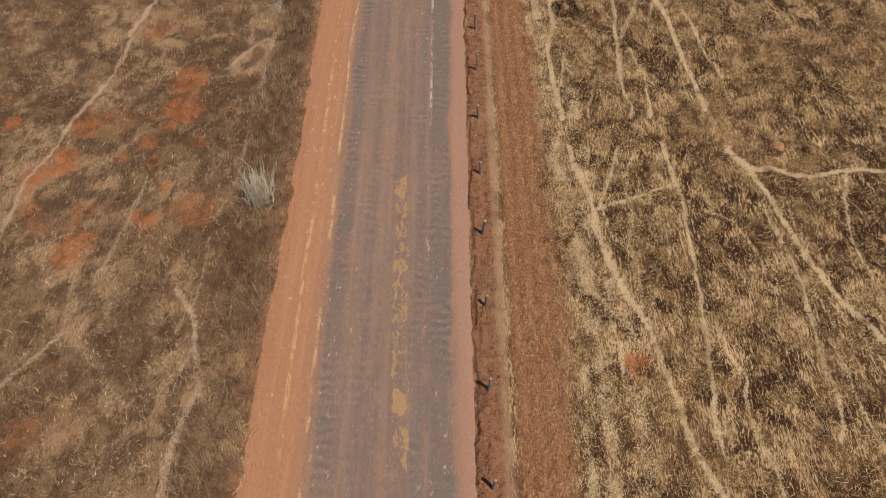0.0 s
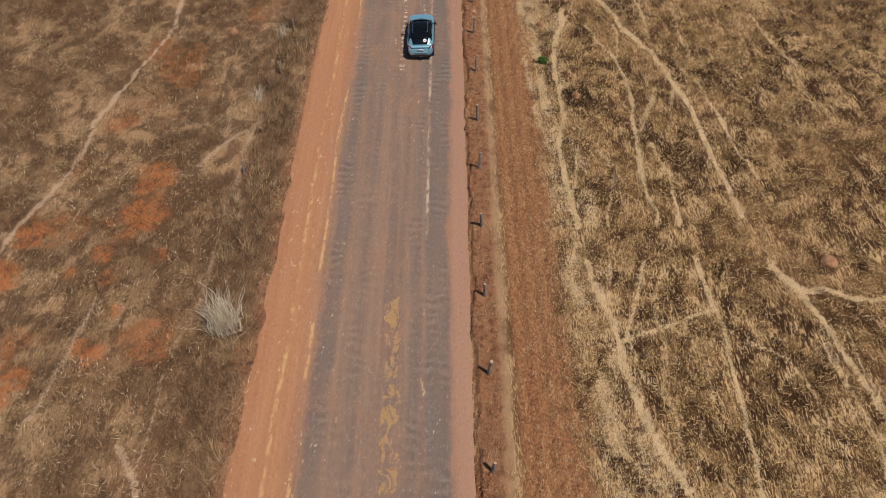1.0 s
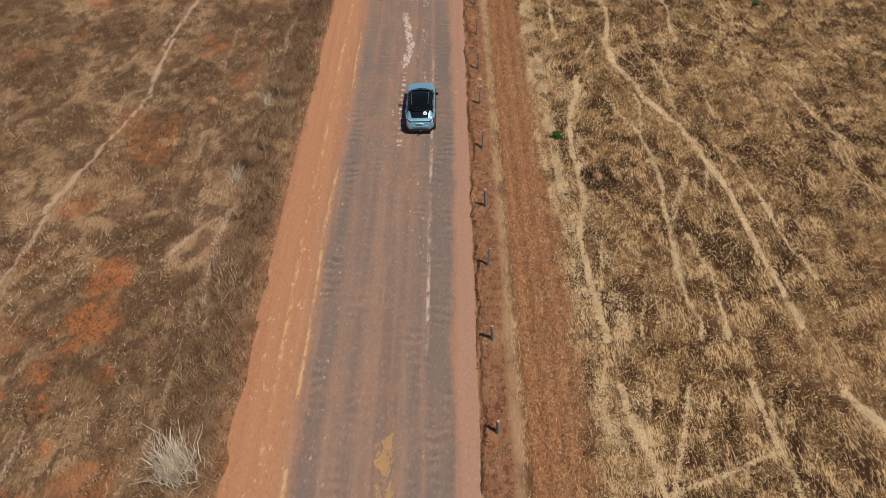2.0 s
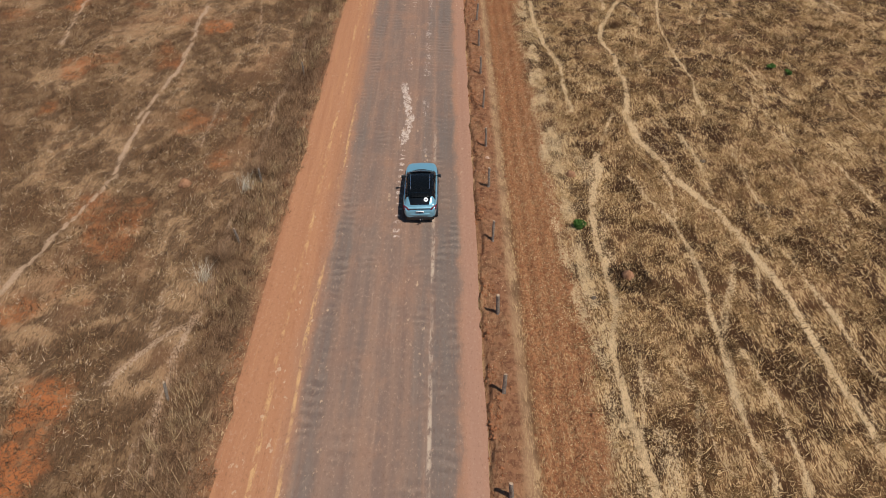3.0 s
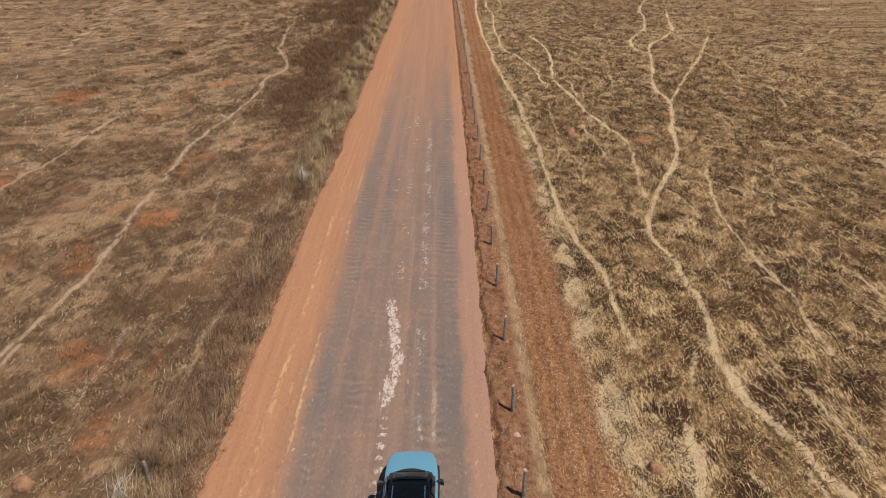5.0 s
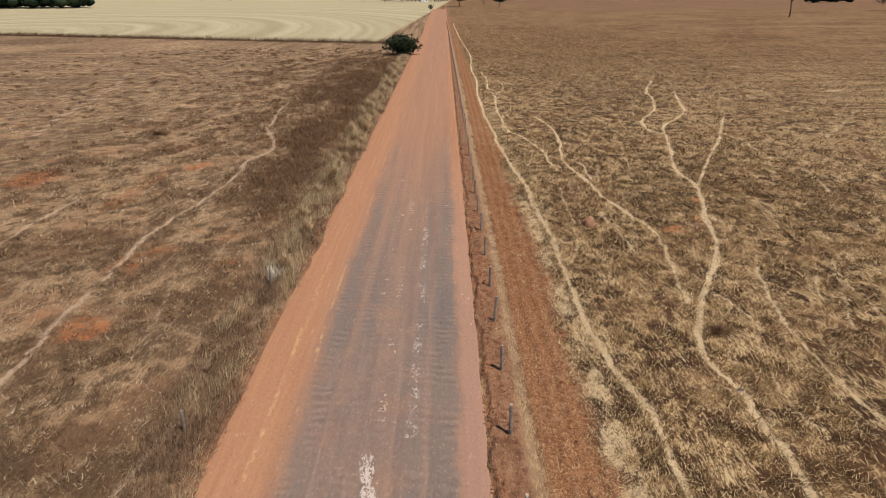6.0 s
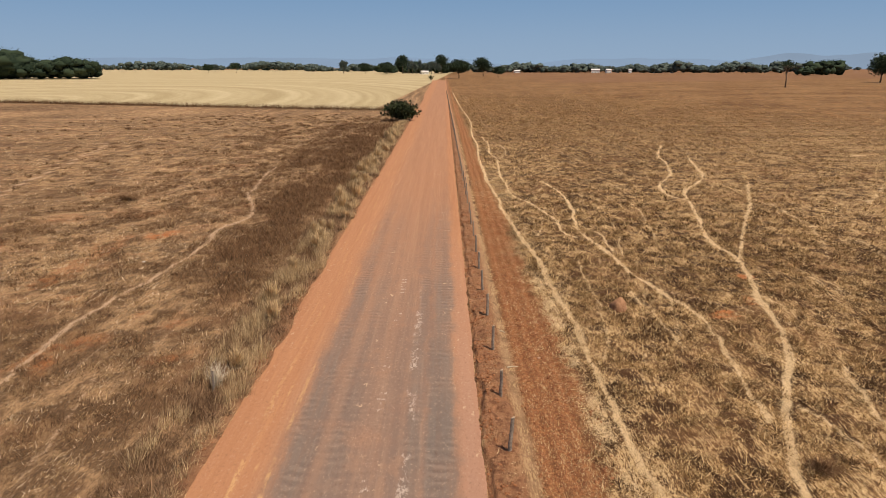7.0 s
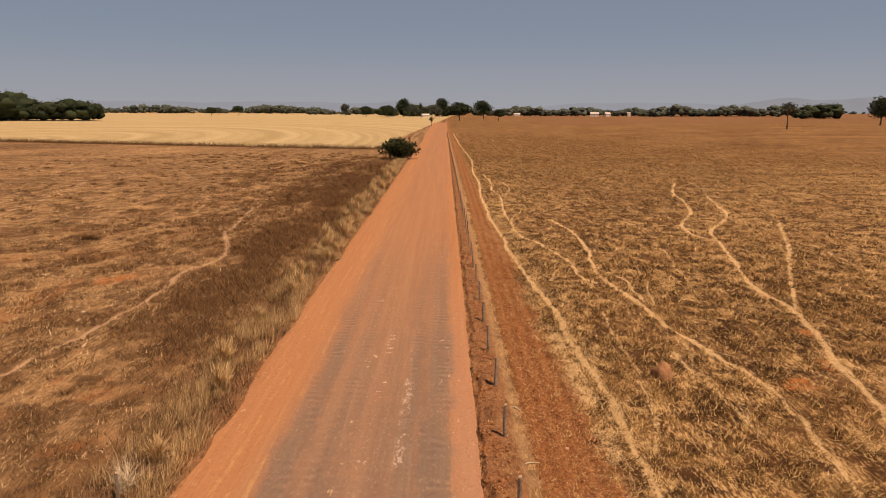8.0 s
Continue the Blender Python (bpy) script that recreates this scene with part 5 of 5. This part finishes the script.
# remains of a fence on the other side
old = post(1.05, 0.065, 7)
tagged(old, "old grey fence post among roadside weeds", "post", "old posts among the weeds")
for k, (px, py) in enumerate([(-6.9, 47.9), (-6.5, 60.5), (-7.0, 42.9), (-7.7, 33.5), (-6.6, 74.0), (-7.2, 238.0), (-7.6, 262.0), (-8.0, 290.0), (-8.4, 325.0), (-8.8, 370.0), (-9.2, 430.0)]):
    m = pose(px, py, ground_z(px, py), rnd.uniform(-6, 6), rnd.uniform(-6, 6), rnd.uniform(0, 360))
    if k:
        copy_thing(old, m)
    else:
        old.matrix_basis = m


# ---------------------------------------------------------------- mounds, stones, sticks
def lump(name, x, y, rx, ry, h, seed, mat, label, category, group=""):
    """An uneven heap that sits in the ground."""
    bm = bmesh.new()
    bmesh.ops.create_icosphere(bm, subdivisions=3, radius=1.0)
    for v in bm.verts:
        k = 1 + 0.30 * noise.noise(v.co * 1.6 + Vector((seed, 0, 0))) + 0.12 * noise.noise(v.co * 5 + Vector((0, seed, 0)))
        v.co = Vector((v.co.x * rx * k, v.co.y * ry * k, max(v.co.z, -0.25) * h * k))
    ob = part(name, bm, mat)
    ob.matrix_basis = pose(x, y, ground_z(x, y) - 0.02)
    return tagged(ob, label, category, group)


lump("termite_mound", 12.1, 39.9, 0.30, 0.28, 0.40, 1, MOUND, "small brown termite mound in a dark burnt ring", "mound", "termite mounds")
lump("termite_mound", 10.6, 48.1, 0.26, 0.24, 0.30, 2, MOUND, "small brown termite mound in dry grass", "mound", "termite mounds")
lump("termite_mound", 13.7, 83.0, 0.52, 0.42, 0.72, 3, MOUND, "large reddish-brown termite mound in dry grass", "mound", "termite mounds")
lump("termite_mound", -11.3, 47.9, 0.36, 0.30, 0.36, 4, MOUND, "pale brown termite mound on grey litter", "mound", "termite mounds")
lump("termite_mound", 23.0, 26.6, 0.42, 0.40, 0.22, 5, MOUND, "flattened brown termite mound in dry grass", "mound", "termite mounds")
lump("stone", 5.95, 49.6, 0.16, 0.14, 0.13, 6, STONE, "pale stone on the verge beside a post", "stone")
lump("stone", 8.3, 77.0, 0.09, 0.07, 0.07, 7, STONE, "pale stone on tilled red earth", "stone")
lump("stone", -18.8, 94.1, 0.16, 0.09, 0.07, 8, WHITE, "small white block lying in the pasture", "stone")
lump("clod", 18.3, 49.1, 0.16, 0.12, 0.12, 10, BARK, "dark lump beside a cattle trail", "lump", "dark lumps on the trails")
lump("clod", 15.8, 62.7, 0.18, 0.10, 0.10, 11, BARK, "dark lump beside a cattle trail", "lump", "dark lumps on the trails")
lump("clod", 10.3, 38.6, 0.14, 0.10, 0.10, 12, BARK, "dark lump beside a cattle trail", "lump", "dark lumps on the trails")
lump("clod", 12.95, 21.5, 0.13, 0.11, 0.10, 13, BARK, "dark lump beside a cattle trail", "lump", "dark lumps on the trails")
x, y = scatter(420, 11.0, 13.2, 38.8, 41.0, lambda x, y: 1.0 * (np.hypot(x - 12.15, y - 39.85) < 0.9 + 0.25 * vnoise(x * 3, y * 3, 4)))
b = tufts(x, y, 12, 0.06)
n = len(b)
blades("burnt_grass", b, rng.uniform(0.06, 0.22, n), rng.uniform(0.012, 0.035, n), rng.uniform(0.3, 1.3, n), CHAR, "charred dark grass ring round a termite mound", "grass")
for sx, sy, turn, length in ((6.8, 75.9, 20, 0.7), (6.75, 80.2, -35, 0.55)):
    z = ground_z(sx, sy)
    stick = part("stick", bar([(-length / 2, 0, 0.03), (-0.05, 0.04, 0.05), (0.1, 0.02, 0.05), (length / 2, -0.05, 0.03)], [0.025, 0.03, 0.025, 0.012], 6), TWIG)
    stick.matrix_basis = pose(sx, sy, z, 0, 0, turn)
    tagged(stick, "bleached stick lying on the wheel rut", "stick", "sticks on the verge")


# ---------------------------------------------------------------- shrubs and clumps
def twig_mesh(name, count, height, spread, width, seed, mat, arch=0.5, steps=3, root_spread=0.13):
    """Many thin stems that fan out of one root, each tapering and arching over."""
    r = np.random.default_rng(seed)
    a = r.uniform(0, 2 * np.pi, count)
    out = spread * np.sqrt(r.uniform(0.02, 1, count))
    h = height * r.uniform(0.45, 1.0, count) * (1 - 0.35 * (out / spread) ** 2)
    root = np.stack([r.normal(0, spread * root_spread, count), r.normal(0, spread * root_spread, count), np.zeros(count)], 1)
    verts, faces = [], []
    for k in range(count):
        side = Vector((-math.sin(a[k] + 0.5), math.cos(a[k] + 0.5), 0)) * width * r.uniform(0.6, 1.3)
        row = []
        for s in range(steps + 1):
            t = s / steps
            p = Vector(root[k]) + Vector((math.cos(a[k]), math.sin(a[k]), 0)) * out[k] * t ** (1 + arch) + Vector((0, 0, h[k] * t ** (1 - 0.4 * arch)))
            p += Vector(r.normal(0, 0.045 * height * t, 3))
            wd = side * (1 - 0.85 * t)
            row += [len(verts), len(verts) + 1]
            verts += [p - wd, p + wd]
        for s in range(steps):
            faces.append((row[2 * s], row[2 * s + 1], row[2 * s + 3], row[2 * s + 2]))
    me = mesh_of(name, verts, faces, [mat])
    pale = np.repeat(r.uniform(0.2, 1.0, count), 2 * (steps + 1))
    me.attributes.new("tuft", "FLOAT", "POINT").data.foreach_set("value", pale.astype(np.float32))
    return me


def shrub(name, x, y, stems, height, spread, width, seed, mat, label, category, group="", leaf=None, arch=0.5, root=0.13):
    mesh = twig_mesh(name, stems, height, spread, width, seed, mat, arch, 4, root)
    if leaf:
        ob = new(name)
        part("stalk", mesh, None, ob)
        part("foliage", leaf_cloud("foliage", 620, spread * 0.9, spread * 0.9, height * 0.5, 0.055, seed, LEAF), None, ob).location = (0, 0, height * 0.45)
    else:
        ob = new(name, mesh)
    ob.matrix_basis = pose(x, y, ground_z(x, y))
    return tagged(ob, label, category, group)


def leaf_cloud(name, count, rx, ry, rz, size, seed, mat, lobes=7, hollow=0.45):
    """Leaves round several lobes, so that the outline is uneven and has gaps."""
    r = np.random.default_rng(seed)
    c = r.normal(0, 1, (lobes, 3))
    c = c / np.linalg.norm(c, axis=1)[:, None] * r.uniform(0.25, 0.62, (lobes, 1))
    rad = r.uniform(0.30, 0.52, lobes)
    which = r.integers(0, lobes, count)
    d = r.normal(0, 1, (count, 3))
    d = d / np.linalg.norm(d, axis=1)[:, None] * (hollow + (1 - hollow) * r.uniform(0, 1, (count, 1)) ** 0.5)
    p = (c[which] + d * rad[which][:, None]) * np.array([rx, ry, rz])
    u, v = r.normal(0, 1, (count, 3)), r.normal(0, 1, (count, 3))
    u = u / np.linalg.norm(u, axis=1)[:, None]
    v = np.cross(u, v)
    v = v / np.linalg.norm(v, axis=1)[:, None]
    s = size * r.uniform(0.6, 1.4, (count, 1))
    verts = np.stack([p - u * s, p - v * s * 0.6, p + u * s, p + v * s * 0.6], 1).reshape(-1, 3)
    return big_mesh(name, verts, np.arange(4 * count).reshape(-1, 4), mat, 4)


shrub("dead_bush", -6.5, 23.2, 260, 3.0, 0.90, 0.026, 21, TWIG, "bleached leafless dead bush beside the road", "bush", arch=0.3, root=0.38)
shrub("dead_bush", -7.6, 41.5, 260, 1.5, 1.1, 0.010, 22, WEED, "dark leafless dead bush beside the road", "bush", arch=0.7)
shrub("dead_bush", -8.0, 40.2, 60, 1.3, 1.0, 0.010, 26, TWIG, "bleached bare twigs beside the road", "bush", arch=0.7)
shrub("dead_bush", -7.2, 48.6, 300, 1.5, 1.1, 0.010, 23, WEED, "grey-brown dead bush beside the road", "bush", arch=0.7)
shrub("dead_bush", -7.6, 47.2, 50, 1.5, 1.0, 0.010, 27, TWIG, "bleached bare twigs beside the road", "bush", arch=0.7)
shrub("dead_bush", -6.6, 74.5, 130, 1.5, 0.9, 0.011, 24, TWIG, "bleached leafless dead bush beside the road", "bush", arch=0.7)
shrub("dead_bush", 16.8, 67.6, 420, 0.65, 0.75, 0.012, 25, DARKWEED, "low dark leafless bush in dry grass", "bush", arch=0.4)
shrub("dead_bush", -31.0, 117.0, 300, 0.9, 1.4, 0.02, 28, DARKWEED, "low dark leafless bush in poor pasture", "bush", arch=0.4)
shrub("green_plant", 10.4, 43.5, 34, 0.48, 0.46, 0.012, 31, LEAF, "small fresh green plant in dry grass", "plant", leaf=True)
shrub("green_plant", 26.2, 60.1, 26, 0.30, 0.45, 0.012, 32, LEAF, "low dull green plant in dry grass", "plant", leaf=True)
shrub("green_plant", 27.0, 59.2, 26, 0.28, 0.40, 0.012, 33, LEAF, "low dull green plant in dry grass", "plant", leaf=True)
clump = shrub("grass_clump", -6.4, 99.0, 190, 1.6, 0.65, 0.05, 41, PALE, "tall pale dry grass clump beside the road", "grass clump", "pale grass clumps beside the road", arch=0.6)
for k in range(58):
    t = k / 57
    cy = 78 + 122 * t + rnd.uniform(-2.5, 2.5)
    if cy < 96 and k % 2:
        continue
    cx = float(left_edge(np.array([cy]))[0]) - rnd.uniform(0.5, 2.4)
    sc = rnd.uniform(0.7, 1.3)
    copy_thing(clump, pose(cx, cy, ground_z(cx, cy), 0, 0, rnd.uniform(0, 360)) @ Matrix.Diagonal((sc, sc, sc, 1)))


# ---------------------------------------------------------------- trees
def tree(name, x, y, height, crown_w, crown_h, leaves, size, seed, leaf_mat, label, category="tree", group="", bare=False, lobes=9):
    """Tapered trunk that forks into limbs, with an uneven crown of separate leaves."""
    r = random.Random(seed)
    ob = new(name)
    fork = height - crown_h * (0.85 if not bare else 1.0)
    tr = height * 0.022
    parts = [bar([(0, 0, -0.3), (r.uniform(-.1, .1) * tr * 8, 0, fork * 0.5), (r.uniform(-.2, .2) * tr * 8, r.uniform(-.2, .2) * tr * 8, fork), (r.uniform(-1, 1) * tr * 6, 0, fork + crown_h * 0.55)], [tr * 1.3, tr, tr * 0.85, tr * 0.25], 8)]
    trunk = part("trunk", parts[0], BARK, ob)
    for k in range(6 if not bare else 11):
        a = 2 * math.pi * (k + r.random() * 0.6) / (6 if not bare else 11)
        z0 = fork * r.uniform(0.85, 1.15)
        reach = crown_w * 0.5 * r.uniform(0.5, 0.85)
        rise = crown_h * r.uniform(0.35, 0.8)
        pts = [(0, 0, z0), (reach * 0.4 * math.cos(a), reach * 0.4 * math.sin(a), z0 + rise * 0.55), (reach * math.cos(a + 0.2), reach * math.sin(a + 0.2), z0 + rise)]
        part("limb", bar(pts, [tr * 0.5, tr * 0.3, tr * 0.1], 6), BARK, trunk)
    if leaves:
        crown = part("crown", leaf_cloud("crown", int(leaves * 1.9), crown_w * 0.5, crown_w * 0.5, crown_h * 0.5, size, seed, leaf_mat, lobes * 3, 0.3), None, ob)
        crown.location = (0, 0, height - crown_h * 0.47)
    ob.matrix_basis = pose(x, y, ground_z(x, y), 0, 0, r.uniform(0, 360))
    return tagged(ob, label, category, group)


tree("roadside_tree", -7.4, 219.0, 6.2, 10.6, 7.2, 2400, 0.30, 51, DULL_LEAF, "low broad dark green tree beside the road", lobes=12)
tree("tree", 20.5, 815, 22, 36, 19, 2600, 0.9, 52, WOOD_LEAF, "broad dark green tree at the end of the road", lobes=12)
tree("tree", 57, 960, 26, 30, 23, 2200, 0.9, 53, WOOD_LEAF, "tall dark green tree beyond the pasture", lobes=9)
tree("tree", 66, 818, 14, 19, 11, 1100, 0.7, 54, WOOD_LEAF, "small forked tree at the pasture's end", lobes=6)
tree("tree", 235, 498, 19, 13, 9, 260, 0.45, 55, WOOD_LEAF, "thin almost bare tree standing in the pasture", bare=True)
tree("tree", 392, 640, 26, 30, 24, 1900, 0.8, 56, WOOD_LEAF, "large dark green tree in the pasture", lobes=9)
tree("tree", -138, 1240, 20, 30, 17, 1200, 1.0, 57, WOOD_LEAF, "lone dark green tree in the mown field")
tree("tree", -400, 1340, 21, 30, 16, 1000, 1.0, 58, WOOD_LEAF, "lone dark green tree at the mown field's end")
tree("tree", -455, 1345, 18, 26, 15, 900, 1.0, 66, WOOD_LEAF, "round dark green tree at the mown field's end")
tree("tree", -530, 1600, 18, 24, 14, 700, 1.2, 59, HAZY_LEAF, "far lone tree beyond the mown field")
tree("tree", -190, 1330, 25, 22, 20, 900, 1.0, 60, HAZY_LEAF, "tall sparse tree at the mown field's end")
tree("tree", -95, 1180, 22, 34, 20, 1300, 1.0, 61, WOOD_LEAF, "dense dark green tree beside the farm")
tree("tree", -70, 1230, 34, 32, 28, 1500, 1.0, 62, WOOD_LEAF, "tall dark green tree beside the farm")
tree("tree", -2, 1240, 34, 30, 27, 1300, 1.0, 63, WOOD_LEAF, "tall dark green tree beside the farm")
tree("shrub_tree", -6.5, 560, 7, 5, 4, 90, 0.4, 64, DULL_LEAF, "small half-bare shrub beside the road", "shrub", bare=True)
row_tree = tree("row_tree", -58, 1210, 25, 10, 22, 420, 0.9, 65, HAZY_LEAF, "slim dark tree in a windbreak row", "tree", "windbreak row of slim trees", lobes=5)
for k in range(1, 9):
    copy_thing(row_tree, pose(-58 + 6.5 * k, 1210 + rnd.uniform(-6, 6), 0, 0, 0, 40 * k) @ Matrix.Diagonal((1, 1, rnd.uniform(0.75, 1.1), 1)))


def ball_shape():
    """Points and triangles of a ball of eighty faces."""
    bm = bmesh.new()
    bmesh.ops.create_icosphere(bm, subdivisions=2, radius=1.0)
    bm.verts.index_update()
    p, f = np.array([v.co[:] for v in bm.verts]), np.array([[v.index for v in face.verts] for face in bm.faces])
    bm.free()
    return p, f


LUMP_P, LUMP_F = ball_shape()


def woodland(name, x0, y0, x1, y1, depth, trees, low, high, leaf, mat, seed, label, clumps=4, dense=40):
    """A far wood as one object: crowns of uneven leafy clumps with loose sprays of leaves on them."""
    r = np.random.default_rng(seed)
    verts, tris, count = [], [], 0
    for _ in range(trees):
        t, d = r.uniform(0, 1), r.uniform(0, 1)
        h = r.uniform(low, high) * (0.8 + 0.2 * math.sin(t * 17 + seed))
        w = h * r.uniform(0.45, 0.75)
        c = np.array([x0 + (x1 - x0) * t, y0 + (y1 - y0) * t + depth * d, 0])
        for k in range(clumps):
            size = h * r.uniform(0.20, 0.36)
            at = c + np.array([r.normal(0, 0.45) * w, r.normal(0, 0.45) * w, h * (0.30 + 0.5 * k / clumps)])
            rough = 1 + 0.22 * r.normal(0, 1, (len(LUMP_P), 1))
            verts.append(at + LUMP_P * rough * size * np.array([1.1, 1.1, 0.72]))
            tris.append(LUMP_F + count)
            count += len(LUMP_P)
            n = dense // clumps
            dirs = r.normal(0, 1, (n, 3))
            dirs[:, 2] = np.abs(dirs[:, 2])
            dirs /= np.linalg.norm(dirs, axis=1)[:, None]
            p = at + dirs * size * np.array([1.3, 1.3, 0.95])
            p += dirs * r.normal(0, 0.10, (n, 1)) * size
            q = r.normal(0, leaf * 0.45, (n, 3, 3))
            verts.append((p[:, None] + q).reshape(-1, 3))
            tris.append(np.arange(3 * n).reshape(-1, 3) + count)
            count += 3 * n
    verts = np.concatenate(verts)
    verts[:, 2] = np.maximum(verts[:, 2], 0.2)
    me = big_mesh(name, verts, np.concatenate(tris), mat)
    return tagged(new(name, me), label, "woodland", kind="stuff")


woodland("woodland", -720, 640, -378, 740, 60, 230, 16, 32, 1.3, WOOD_LEAF, 71, "dark green wood behind the mown field", 9, 540)
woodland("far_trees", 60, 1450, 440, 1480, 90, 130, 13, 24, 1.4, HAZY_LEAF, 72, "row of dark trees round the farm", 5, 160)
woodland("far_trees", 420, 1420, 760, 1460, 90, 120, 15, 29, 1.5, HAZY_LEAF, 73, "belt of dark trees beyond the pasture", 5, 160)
woodland("far_trees", 612, 1130, 660, 1150, 40, 14, 15, 28, 1.2, WOOD_LEAF, 74, "clump of tall dark trees beyond the pasture", 10, 600)
woodland("far_trees", 560, 1080, 585, 1090, 20, 6, 12, 19, 1.3, WOOD_LEAF, 75, "clump of brownish trees beyond the pasture", 5, 160)
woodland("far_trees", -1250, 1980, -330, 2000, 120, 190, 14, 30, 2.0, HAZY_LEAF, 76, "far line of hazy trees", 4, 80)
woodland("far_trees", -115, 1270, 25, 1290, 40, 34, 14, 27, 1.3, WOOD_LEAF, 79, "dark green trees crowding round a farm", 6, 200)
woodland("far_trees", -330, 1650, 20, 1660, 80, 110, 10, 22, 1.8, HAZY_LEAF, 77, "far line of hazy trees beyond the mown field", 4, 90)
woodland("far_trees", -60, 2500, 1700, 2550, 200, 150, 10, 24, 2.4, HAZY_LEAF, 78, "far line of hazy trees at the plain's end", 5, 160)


# ---------------------------------------------------------------- farm houses
ROOFTILE = solid_material("pale_roof", (0.55, 0.52, 0.50), (0.72, 0.70, 0.68), 0.6, 0.7)
WALL = solid_material("white_wall", (0.70, 0.68, 0.64), (0.80, 0.78, 0.75), 0.5, 0.9)


def house(x, y, w, d, h, turn, label):
    ob = new("farmhouse")
    part("wall", block(-w / 2, w / 2, -d / 2, d / 2, -0.3, h, 0), WALL, ob, smooth=False)
    bm = bmesh.new()
    e = 0.7
    pts = [(-w / 2 - e, -d / 2 - e, h), (w / 2 + e, -d / 2 - e, h), (w / 2 + e, d / 2 + e, h), (-w / 2 - e, d / 2 + e, h), (-w / 2 - e, 0, h + d * 0.26), (w / 2 + e, 0, h + d * 0.26)]
    v = [bm.verts.new(p) for p in pts]
    for f in ((0, 1, 5, 4), (2, 3, 4, 5), (0, 4, 3), (1, 2, 5), (3, 2, 1, 0)):
        bm.faces.new([v[k] for k in f])
    part("roof", bm, ROOFTILE, ob, smooth=False)
    for k in range(max(2, int(w / 5))):
        cx = -w / 2 + (k + 0.5) * w / max(2, int(w / 5))
        part("window", block(cx - 0.7, cx + 0.7, -d / 2 - 0.06, -d / 2 + 0.05, 1.0, 2.3, 0), GLASS, ob, smooth=False)
    ob.matrix_basis = pose(x, y, 0, 0, 0, turn)
    return tagged(ob, label, "house", "farm buildings")


house(155, 1435, 12, 8, 4, 10, "white farmhouse with pale roof among trees")
house(318, 1435, 17, 10, 6, -8, "long white farmhouse with pale roof")
house(345, 1435, 10, 10, 6, 5, "tall white farm building with pale roof")
house(390, 1435, 6, 6, 7, 0, "narrow white farm building")
house(440, 1435, 15, 10, 4, 12, "white farm shed with pale roof")
house(478, 1435, 7, 7, 4, -5, "small white farm shed")
house(-30, 1190, 12, 8, 4, 20, "white farmhouse beside the windbreak")

# ---------------------------------------------------------------- hills on the horizon
def ridge(name, x0, x1, y, peaks, base, seed, mat, label):
    """A long hill whose crest follows smooth noise, with a sloping front."""
    n = 160
    verts, faces = [], []
    for k in range(n + 1):
        t = k / n
        x = x0 + (x1 - x0) * t
        crest = base + peaks * (0.55 * noise.noise(Vector((t * 5 + seed, 0, 0))) + 0.2 * noise.noise(Vector((t * 17 + seed, 1, 0))) + 0.45)
        crest *= min(1, t * 6, (1 - t) * 6)
        verts += [(x, y - 200, -12), (x, y, max(crest, 1)), (x, y + 150, -12)]
    for k in range(n):
        for s in (0, 1):
            faces.append((3 * k + s, 3 * k + s + 1, 3 * k + s + 4, 3 * k + s + 3))
    return tagged(new(name, mesh_of(name, verts, faces, [mat], True)), label, "hills", kind="structure")


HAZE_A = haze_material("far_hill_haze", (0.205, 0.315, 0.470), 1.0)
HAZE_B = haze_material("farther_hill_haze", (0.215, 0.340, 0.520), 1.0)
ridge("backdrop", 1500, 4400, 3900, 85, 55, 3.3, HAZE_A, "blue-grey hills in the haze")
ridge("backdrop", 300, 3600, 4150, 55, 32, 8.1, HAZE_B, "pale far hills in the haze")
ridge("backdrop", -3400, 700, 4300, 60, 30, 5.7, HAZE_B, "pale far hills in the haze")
